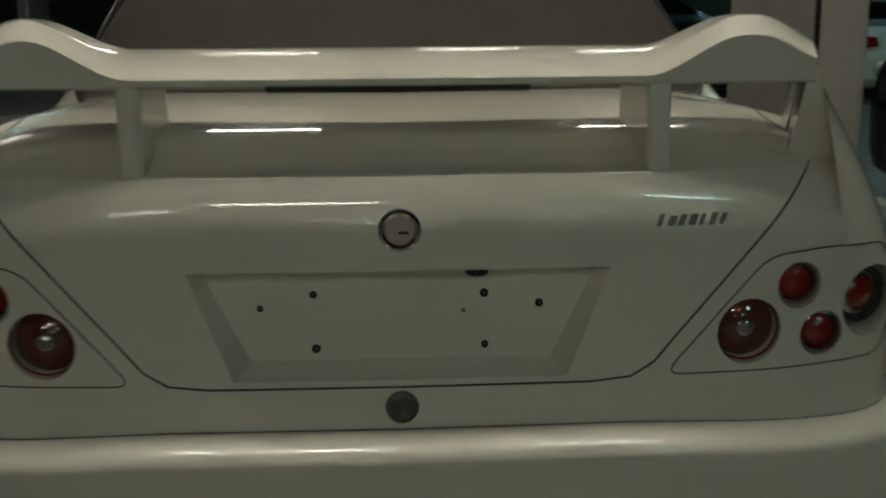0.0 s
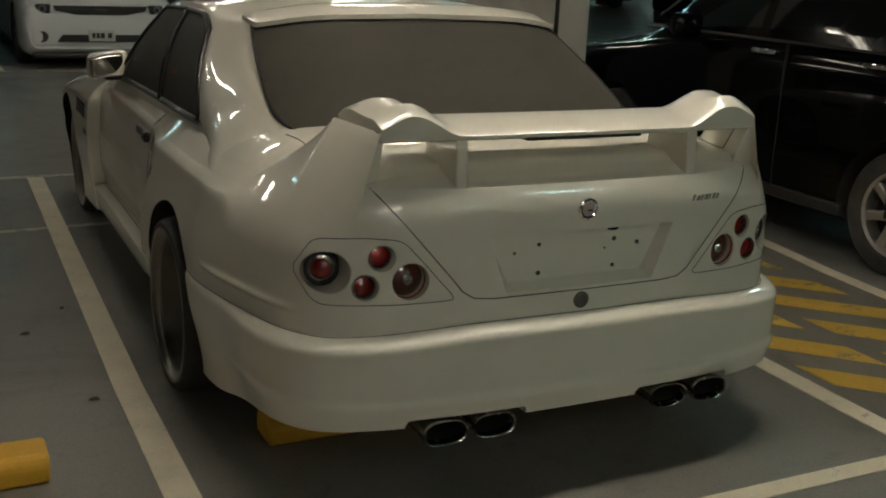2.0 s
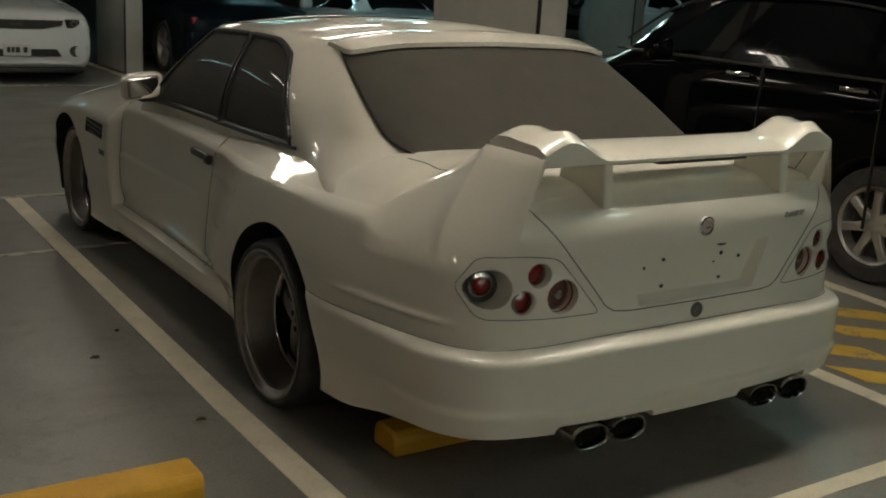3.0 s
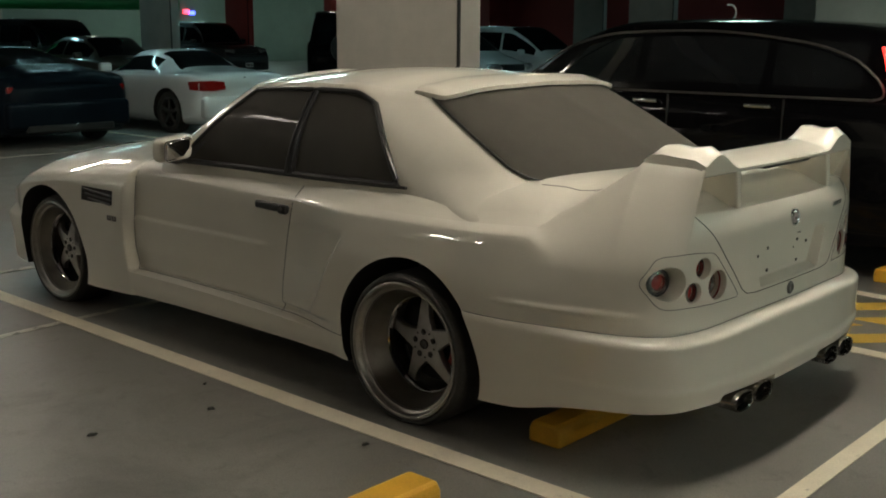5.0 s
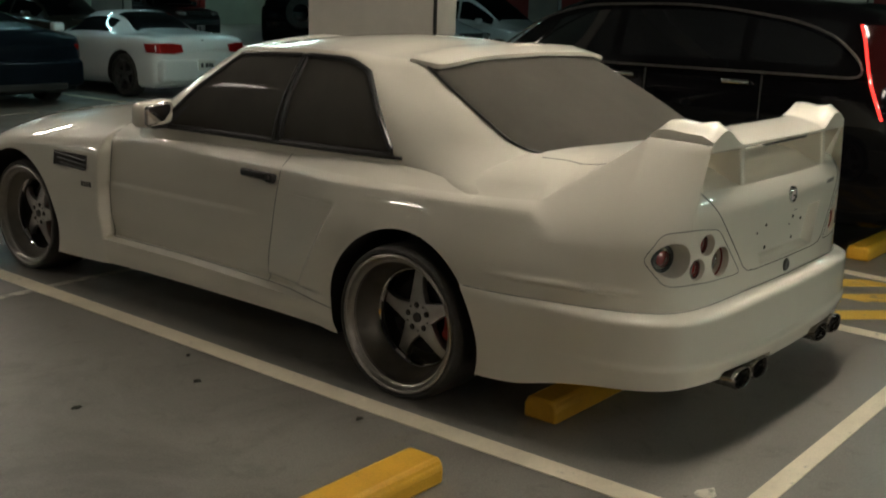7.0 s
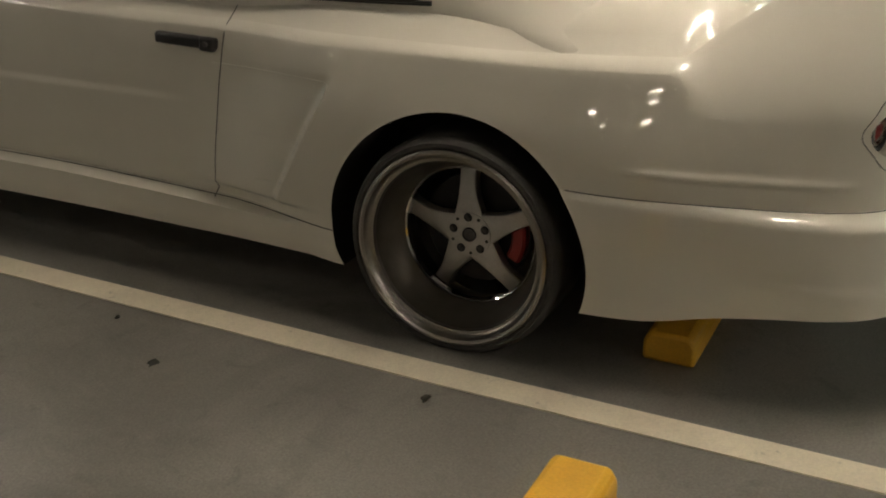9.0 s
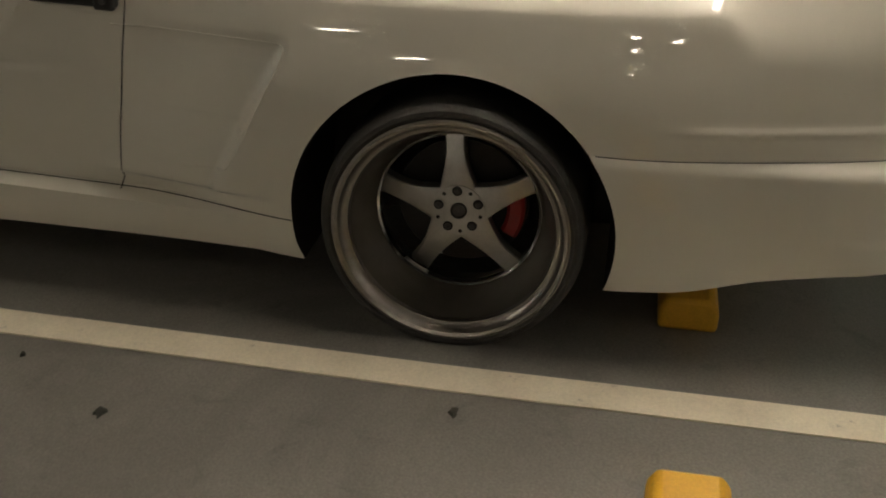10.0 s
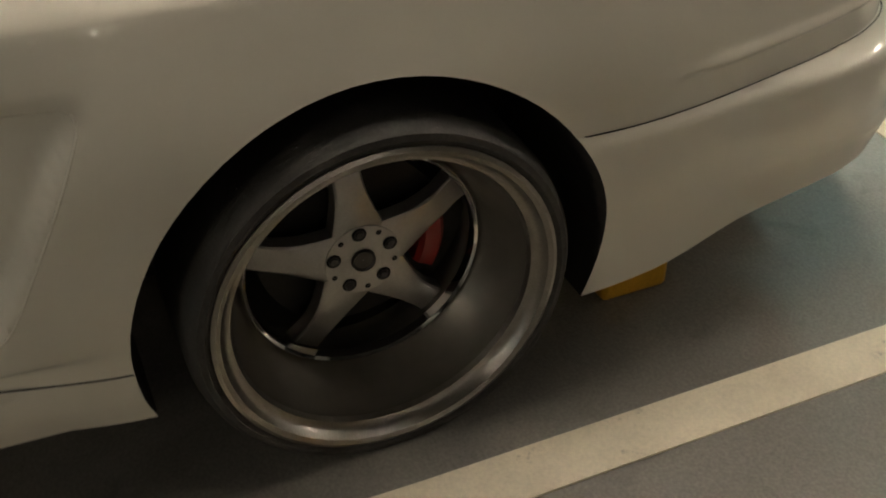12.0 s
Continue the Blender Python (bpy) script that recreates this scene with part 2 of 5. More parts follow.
def part(name, geo, material, parent=None, label="", angle=38, inverse=True):
    """One mesh object, under a thing or a part."""
    me = bpy.data.meshes.new(name)
    bm = bmesh.new()
    vs = [bm.verts.new(p) for p in geo[0]]
    for f in geo[1]:
        idx = list(dict.fromkeys(f))
        if len(idx) > 2:
            try:
                bm.faces.new([vs[i] for i in idx])
            except ValueError:
                pass
    bmesh.ops.remove_doubles(bm, verts=bm.verts[:], dist=0.00005)
    loose = [v for v in bm.verts if not v.link_faces]
    bmesh.ops.delete(bm, geom=loose, context="VERTS")
    bmesh.ops.recalc_face_normals(bm, faces=bm.faces[:])
    for f in bm.faces:
        f.smooth = angle > 0
    bm.to_mesh(me)
    bm.free()
    if angle > 0:
        me.set_sharp_from_angle(angle=radians(angle))
    me.materials.append(material)
    ob = new(name, me)
    if parent:
        ob.parent = parent
        if inverse and parent.parent is None:
            ob.matrix_parent_inverse = parent.matrix_basis.inverted()
    if label:
        tagged(ob, label)
    return ob


def thing(name, label, category, m=None, group="", kind=""):
    e = new(name)
    e.empty_display_size = 0.2
    if m is not None:
        e.matrix_basis = m
    return tagged(e, label, category, group, kind)


def setting(name, geo, material, label, angle=30):
    return tagged(part(name, geo, material, angle=angle), label, name.split("_")[0], kind="structure")


def pchip(xs, ys, x):
    """A smooth curve through points, with no overshoot."""
    xs, ys, x = np.asarray(xs, float), np.asarray(ys, float), np.asarray(x, float)
    h, d = np.diff(xs), np.diff(ys) / np.diff(xs)
    g = np.zeros(len(xs))
    for i in range(1, len(xs) - 1):
        if d[i - 1] * d[i] > 0:
            w1, w2 = 2 * h[i] + h[i - 1], h[i] + 2 * h[i - 1]
            g[i] = (w1 + w2) / (w1 / d[i - 1] + w2 / d[i])
    g[0], g[-1] = d[0], d[-1]
    i = np.clip(np.searchsorted(xs, x) - 1, 0, len(xs) - 2)
    t = (x - xs[i]) / h[i]
    t = np.clip(t, 0, 1)
    return (2 * t**3 - 3 * t**2 + 1) * ys[i] + (t**3 - 2 * t**2 + t) * h[i] * g[i] + (-2 * t**3 + 3 * t**2) * ys[i + 1] + (t**3 - t**2) * h[i] * g[i + 1]


def step(a, b, x):
    t = min(1.0, max(0.0, (x - a) / (b - a)))
    return t * t * (3 - 2 * t)


def cut(geo, cutters):
    """The solid geo less the cutters, as vertices and faces."""
    obs = []
    for g in (geo, merge(*cutters)):
        ob = part("temporary", g, M_GAP, angle=0)
        obs.append(ob)
    md = obs[0].modifiers.new("cut", "BOOLEAN")
    md.operation, md.object, md.solver = "DIFFERENCE", obs[1], "EXACT"
    deps = bpy.context.evaluated_depsgraph_get()
    deps.update()
    me = obs[0].evaluated_get(deps).to_mesh()
    out = [tuple(v.co) for v in me.vertices], [tuple(p.vertices) for p in me.polygons]
    obs[0].evaluated_get(deps).to_mesh_clear()
    for ob in obs:
        old = ob.data
        bpy.data.objects.remove(ob)
        bpy.data.meshes.remove(old)
    return out


def split(geo, rule):
    """Sort faces by a rule on their centre into geometries by name."""
    V, F = geo
    out = {}
    A = np.asarray(V)
    for f in F:
        p = A[list(f)]
        c = p.mean(axis=0)
        n = np.zeros(3)
        for k in range(len(p)):
            n += np.cross(p[k] - c, p[(k + 1) % len(p)] - c)
        out.setdefault(rule(c, n / max(1e-12, np.linalg.norm(n))), []).append(f)
    res = {}
    for k, fs in out.items():
        used = sorted({i for f in fs for i in f})
        at = {i: n for n, i in enumerate(used)}
        res[k] = [V[i] for i in used], [tuple(at[i] for i in f) for f in fs]
    return res


# ---- the garage: floor, walls, ceiling, pillars, markings ----
X0, X1, Y0, Y1 = -26.0, 38.4, -22.0, 42.8
setting("floor", box(X0 - 0.3, X1 + 0.3, Y0 - 0.3, Y1 + 0.3, FL - 0.3, FL), M_FLOOR, "grey-brown smooth screed floor of a parking garage", 0)
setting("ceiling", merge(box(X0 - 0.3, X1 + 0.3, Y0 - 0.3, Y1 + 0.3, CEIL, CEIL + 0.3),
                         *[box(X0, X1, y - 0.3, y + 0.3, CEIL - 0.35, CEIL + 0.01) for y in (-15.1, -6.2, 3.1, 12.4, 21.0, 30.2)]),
        M_CEIL, "concrete ceiling slab with cross beams, coloured dark to hold back bounced light", 0)
setting("wall_north", box(X0, X1, Y1, Y1 + 0.3, FL, CEIL), M_WALLG, "pale green painted concrete wall", 0)
setting("wall_south", box(X0, X1, Y0 - 0.3, Y0, FL, CEIL), M_WALL, "grey concrete wall", 0)
setting("wall_west", box(X0 - 0.3, X0, Y0, Y1, FL, CEIL), M_WALL, "grey concrete wall", 0)
setting("wall_east", box(X1, X1 + 0.3, Y0, Y1, FL, CEIL), M_WALLR, "dark red painted garage wall", 0)
setting("wall_red_return", box(X1 - 1.6, X1 - 0.02, 30.5, 31.1, FL, CEIL), M_WALLR, "dark red painted wall corner", 0)
setting("wall_red_pier", box(30.9, 31.75, Y1 - 0.6, Y1 - 0.004, FL, CEIL), M_WALLR, "bright red painted wall pier", 0)
setting("wall_red_pier_2", box(37.3, 38.36, Y1 - 0.6, Y1 - 0.004, FL, CEIL), M_WALLR, "bright red painted wall pier", 0)


def pillar(x, y, wide=0.26, deep=1.33, paint=M_CONC, label="grey painted concrete blade pillar"):
    ob = tagged(part("pillar", box(x, x + wide, y, y + deep, FL, CEIL, 0.025, 3), paint), label, "pillar",
                "garage pillars", "structure")
    part("joint", box(x - 0.004, x + 0.02, y - 0.004, y + 0.02, FL, CEIL, 0.004, 1), M_GAP, ob, "dark corner joint")
    return ob


for kx in range(-2, 4):
    for y in (-14.4, -6.9, 2.36, 11.45, 19.8, 28.8):
        x = 2.04 + 9.45 * kx
        if -6 < x < 0 and y < 0:
            continue
        if kx == 2 and y > 28:
            pillar(x, y, paint=M_PIER, label="bright red painted concrete blade pillar")
        else:
            pillar(x, y)

LINE = 0.004


def floor_line(name, pts, wide, material, label, lift=LINE):
    """A painted strip along a row of floor points."""
    P = [Vector((*p, 0)) for p in pts]
    rows = []
    for i, p in enumerate(P):
        t = (P[min(i + 1, len(P) - 1)] - P[max(i - 1, 0)]).normalized()
        n = Vector((-t.y, t.x, 0)) * wide / 2
        rows.append([(p.x - n.x, p.y - n.y), (p.x + n.x, p.y + n.y)])
    out = [r[0] for r in rows] + [r[1] for r in reversed(rows)]
    return setting(name, prism(out, FL - 0.01, FL + lift, "z"), material, label, 0)


floor_line("marking_line_bay", [(-1.163, -1.465), (-1.162, 0.0), (-1.137, 1.3), (-1.092, 3.87)], 0.104, M_LINE, "worn cream parking bay line")
floor_line("marking_line_rear", [(-1.215, -1.503), (1.34, -1.500)], 0.076, M_LINE, "worn cream line behind the bay")
floor_line("marking_line_bay_2", [(1.275, -1.462), (1.305, -0.35), (1.34, 0.6), (1.46, 3.87)], 0.10, M_LINE, "worn cream parking bay line")
floor_line("marking_line_cross", [(-4.2, 2.24), (-1.92, 2.37), (-1.48, 2.445), (-0.90, 2.485), (-0.5, 2.49)], 0.055, M_LINE_OLD, "faint old line across the bays", 0.0015)
floor_line("marking_line_front", [(-4.2, 3.905), (2.0, 3.905)], 0.07, M_LINE_OLD, "worn cream line at the head of the bays")
floor_line("marking_line_suv", [(2.45, -1.45), (2.62, 0.35), (2.95, 2.44), (3.1, 3.87)], 0.09, M_LINE, "worn cream line beside the hatched strip")
floor_line("marking_line_far", [(-6.0, 10.2), (14.0, 10.2)], 0.07, M_LINE_OLD, "faint line across the far bays")
for i, x in enumerate((-3.5, -0.85, 1.95, 5.15, 8.3)):
    floor_line(f"marking_line_far_{i + 2}", [(x, 10.24), (x, 15.3)], 0.12, M_LINE, "white parking bay line")
floor_line("marking_line_far_yellow", [(9.4, 14.7), (13.6, 15.3)], 0.12, M_YLINE, "yellow floor line in the far bays")

# yellow hatching between the bays, in two halves along a bare joint strip
n_h = 0
for k in range(-2, 9):
    for xa, xb in ((1.41, 1.79), (1.89, 2.40)):
        ya = -1.75 + 0.47 * k - 1.0 * (xa - 1.41)
        yb = ya - 1.0 * (xb - xa)
        poly = [(xa, ya - 0.11), (xb, yb - 0.11), (xb, yb + 0.11), (xa, ya + 0.11)]
        if max(p[1] for p in poly) > 3.6 or min(p[1] for p in poly) < -1.5:
            continue
        n_h += 1
        setting(f"marking_hatch_{n_h}", prism(poly, FL - 0.01, FL + LINE, "z"), M_YLINE, "worn yellow diagonal hatch stripe on the floor", 0)


def wheel_stop(x0, x1, y0, y1, label):
    top = 0.071
    prof = [(y0, FL), (y1, FL), (y1, top - 0.03), (y1 - 0.018, top), (y0 + 0.018, top), (y0, top - 0.03)]
    g = prism(prof, x0 + 0.006, x1 - 0.006, "x")
    ob = tagged(part("wheel_stop", g, M_STOP, angle=20), label, "wheel stop", "yellow wheel stops")
    md = ob.modifiers.new("worn_edge", "BEVEL")
    md.width, md.segments, md.limit_method = 0.012, 2, "ANGLE"
    return ob


wheel_stop(-0.835, 0.83, -0.651, -0.500, "yellow painted concrete wheel stop under the white coupe")
wheel_stop(-3.15, -1.500, -0.648, -0.482, "yellow painted concrete wheel stop in the empty bay")
wheel_stop(2.90, 4.55, -0.62, -0.47, "yellow painted concrete wheel stop behind the black car")


def litter(x, y, r, material, label, seed, cat="litter"):
    rnd = random.Random(seed)
    n = 9
    ring = [(x + r * rnd.uniform(0.5, 1.3) * math.cos(2 * math.pi * k / n), y + r * rnd.uniform(0.35, 0.8) * math.sin(2 * math.pi * k / n)) for k in range(n)]
    return tagged(part(cat.replace(" ", "_"), prism(ring, FL, FL + (0.002 if cat == "paint scuff" else 0.007), "z", 0.7), material), label, cat)


litter(-1.450, 0.720, 0.024, M_DEBRIS, "small dark wad of litter on the floor", 1)
litter(-1.956, 0.820, 0.022, M_DEBRIS, "small dark wad of litter on the floor", 2)
litter(-1.290, -0.054, 0.020, M_LEAF, "small dry leaf on the floor", 3, "leaf")

litter(-0.975, -1.345, 0.055, M_LINE_OLD, "faded cream paint scuff on the floor", 6, "paint scuff")
litter(-1.040, -1.300, 0.018, M_LINE_OLD, "small cream paint fleck on the floor", 7, "paint scuff")
litter(-1.270, 1.010, 0.013, M_DEBRIS, "tiny dark crumb on the floor", 8)


# ---- lamps ----
def batten(x, y, material, along="x", z=3.2, half=0.58):
    e = thing("batten_lamp", "lit twin fluorescent batten hung from the ceiling", "lamp", pose(x, y, z), "ceiling battens")
    l, w = (half + 0.04, 0.11) if along == "x" else (0.11, half + 0.04)
    part("housing", box(x - l, x + l, y - w, y + w, z + 0.02, z + 0.07, 0.01, 1), M_FIXTURE, e)
    for k in (-1, 1) if along == "x" else (-0.45, 0.45):
        p = [(x - half, y + 0.06 * k, z), (x + half, y + 0.06 * k, z)] if along == "x" else [(x + 0.06 * k, y - half, z), (x + 0.06 * k, y + half, z)]
        part("tube", tube(p, 0.019, 8), material, e)
    for k in (-0.8 * half, 0.8 * half):
        q = (x + k, y) if along == "x" else (x, y + k)
        part("hanger", tube([(*q, z + 0.06), (*q, CEIL - 0.002)], 0.006, 6), M_FIXTURE, e)
    return e


# over the bay, along the lane in front of it and behind it
for x, y in ((-0.6, -1.0), (0.9, -1.0)):
    batten(x, y, M_TUBEW)
# the one at (-4.6, 8.2) is added to lift the far-left floor
for x, y in ((-4.6, 8.2), (0.8, 8.4), (-0.8, -5.8), (-3.0, -7.2), (-1.0, -12.4)):
    batten(x, y, M_TUBEM)
# the bays across the other lane
for x, y in ((-9.8, 4.0), (-10.4, -0.3), (-9.2, 7.2), (-12.2, 3.5), (-12.3, -0.3), (-14.8, 3.0), (-14.9, -0.3), (-11.3, -2.6)):
    batten(x, y, M_TUBED, "y", 3.2, 0.26)
for x, y in ((-3.9, 5.5), (-0.9, 4.7), (1.8, 4.7)):
    batten(x, y, M_TUBED, half=0.40)
for x, y in ((2.9, -5.2), (2.3, -9.4), (-0.4, -17.0), (5.4, 2.0), (8.6, 0.2), (5.4, 8.2)):
    batten(x, y, M_TUBEC)
# cold battens added as fill for the far bays and walls
for x, y in ((6.0, 15.2), (13.5, 15.2), (22.0, 7.2), (24.0, 20.0), (9.0, 23.6), (18.0, 30.0), (31.0, 24.0), (31.0, 12.0), (22.0, 34.0), (15.0, 36.0), (33.0, 17.0), (31.0, 5.0), (9.5, 11.3), (14.5, 11.3), (6.3, 11.3), (-1.2, 15.6), (-5.8, 13.4)):
    batten(x, y, M_TUBEF, z=3.5)
# added fill battens, tucked up high to brighten the green north wall
for x in (22.0, 26.0, 30.0, 35.5):
    batten(x, 38.6, M_TUBEC, z=3.62)
batten(34.3, 38.1, M_TUBEF, z=2.9, half=0.25)


# ---- the white coupe ----
COUPE = thing("coupe", "glossy white wide-body two-door coupe with a rear wing, dusty windows", "car", pose(0, 1.3, FL))
BASE = [(0, -1.168), (-.30, -1.163), (-.56, -1.140), (-.68, -1.116), (-.785, -1.078), (-.852, -1.010), (-.892, -.915), (-.909, -.78), (-.911, -.60), (-.910, -.42),
        (-.905, -.2), (-.905, .3), (-.905, 1.2), (-.905, 1.95), (-.905, 2.7), (-.90, 3.1), (-.88, 3.35), (-.83, 3.55), (-.73, 3.68), (-.5, 3.78), (0, 3.82)]


def seam_drop(x, y):
    """How much lower the bumper's upper seam runs towards the corners."""
    return 0.021 * step(0.30, 0.78, abs(x)) if y < -0.2 else 0.0


def sill_drop(y):
    """How much lower the sill joint runs towards the rear wheel."""
    return 0.037 * step(0.25, 1.65, 1.9 - y)


def coupe_offset(x, y, z):
    """How far the skin stands out from the base outline."""
    d = float(pchip([0.1, 0.28, 0.46, 0.60, 0.74, 0.86, 1.0], [-0.03, -0.018, 0.003, 0.005, -0.006, -0.026, -0.052], z)) * step(-1.12, -0.70, y)
    fade = 1 - 0.32 * step(0.55, 0.86, z) - 0.26 * step(0.80, 0.875, z) - 0.42 * step(0.86, 0.98, z)
    # rear flare, with a scoop cut into its front
    back = step(-1.0, -0.36, y)
    lip = 0.400 + (0.70 - z) * 0.56
    soft_front = 1 - step(0.36, 0.86, y)
    scoop = 1 - 0.28 * step(lip - 0.004, lip + 0.024, y) - 0.72 * step(lip, lip + 0.42, y)
    inside = step(0.30, 0.335, z) * (1 - step(0.69, 0.725, z))
    flare = back * fade * (soft_front * (1 - inside) + scoop * inside)
    d += 0.095 * flare
    d -= 0.007 * inside * (1 - scoop) * (1 - step(0.512, 0.530, z)) * (1 - step(0.58, 0.80, y)) * back
    # front flare and sill
    front = step(2.080, 2.114, y)
    d += 0.068 * front * (1 - step(3.15, 3.5, y)) * (1 - step(0.72, 0.90, z))
    # faint crease along the door
    d += 0.007 * step(0.92, 1.10, y) * (1 - front) * (1 - step(0.572, 0.600, z)) * step(0.32, 0.42, z)
    if 0.3 < y < 2.15:
        zs = z + sill_drop(y)
        d += 0.066 * (1 - step(0.287, 0.303, zs)) * max(0.0, 1 - flare * 1.3) * (1 - front)
        d -= 0.014 * (1 - step(0.15, 0.21, z)) * (1 - front)
    # rear bumper
    if y < -0.29:
        amount = 0.010 + 0.054 * (1 - step(-1.12, -0.62, y)) + 0.013 * step(-1.12, -0.80, y) * (1 - step(-0.78, -0.36, y))
        d += amount * (1 - min(1.0, max(0.0, (z + seam_drop(x, y) - 0.486) / 0.046)) ** 3.6)
        d += 0.0075 * step(0.564, 0.576, z) * (1 - step(0.577, 0.597, z)) * step(-1.02, -0.92, y) * (1 - step(-0.62, -0.42, y))
        d += 0.010 * (1 - step(0.312, 0.338, z)) * (1 - step(-1.0, -0.6, y))
        d -= (0.018 + 0.008 * (1 - step(-1.12, -0.5, y))) * (1 - step(0.14, 0.40, z)) * step(-1.16, -0.7, y)
        d -= 0.030 * (1 - step(0.20, 0.34, z)) * (1 - step(-1.16, -0.6, y))
    if y > 3.2:
        d += 0.05 * (1 - step(0.44, 0.5, z)) * step(3.2, 3.5, y)
    return d


Y_KEYS = [-1.16, -1.05, -0.9, -0.72, -0.5, 0.0, 0.9, 1.6, 2.0, 2.5, 3.0, 3.4, 3.83]
Z_TOP = [.930, .932, .895, .868, .852, .834, .836, .850, .872, .855, .795, .715, .60]
ROLL = [.026, .065, .095, .050, .024, .022, .022, .022, .050, .11, .13, .14, .10]
EDGE = [.095, .110, .105, .064, .036, .032, .032, .034, .060, .11, .11, .11, .11]      # height over which the shoulder rounds off
Z_LOW = [.243, .239, .228, .200, .160, .146, .160, .165, .160, .145, .15, .16, .17]


FIN_Y0, FIN_Y1, FIN_X = -0.55, -0.900, -0.733      # where the fin leaves the shoulder, meets the wing, and ends over the boot lid
FIN_A, FIN_B = Vector((-0.711, -0.895, 1.103)), Vector((-0.655, -1.115, 1.089))


def fin_column(row, k0, y, f):
    """Lift the upper part of a body section into the fin. f: 0 to 1 along the wing's end, or below 0 in front of it."""
    top = Vector(row[-1])
    if f < 0:
        w = 1 + f
        tip = Vector((top.x + (FIN_A.x - top.x) * w, y, top.z + (FIN_A.z - top.z) * (0.25 * w * w + 0.75 * w)))
    else:
        w = 1.0
        tip = FIN_A.lerp(FIN_B, f)
    k = step(0.0, 0.30, w)
    a, b = Vector(row[k0]), Vector(row[k0 - 4])
    lean = (a - b).normalized()
    ctrl = a + lean * (0.04 + 0.06 * w)
    n = len(row) - 1 - k0
    for j in range(1, n + 1):
        u = j / n
        q = (1 - u) ** 2 * a + 2 * u * (1 - u) * ctrl + u * u * tip
        row[k0 + j] = tuple(Vector(row[k0 + j]).lerp(q, k) if j < n else top.lerp(tip, min(1.0, k + w)))
    tip = Vector(row[-1])
    back = max(tip.y, top.y + 0.002)
    zc = float(pchip(DECK_Y, DECK_Z, back))
    foot = Vector((tip.x + 0.018 * k, back, top.z + max(0.0, min(min(zc, 0.985) - 0.014, tip.z - 0.004) - top.z) * k))
    return [tuple(tip), tuple(tip + Vector((0.004 * k, 0, 0.003 * k))), tuple(tip + Vector((0.012 * k, 0, 0.001 * k))), tuple((tip + Vector((0.013 * k, 0, 0))).lerp(foot, 0.5)), tuple(foot)]


DECK_Y = [-1.140, -1.105, -1.055, -1.012, -0.985, -0.6, -0.40, 0.1, 1.7, 2.0, 2.5, 3.0, 3.5, 3.82]
DECK_Z = [.930, .938, .958, .980, .985, 1.016, 1.016, .965, .965, .968, .945, .885, .79, .60]


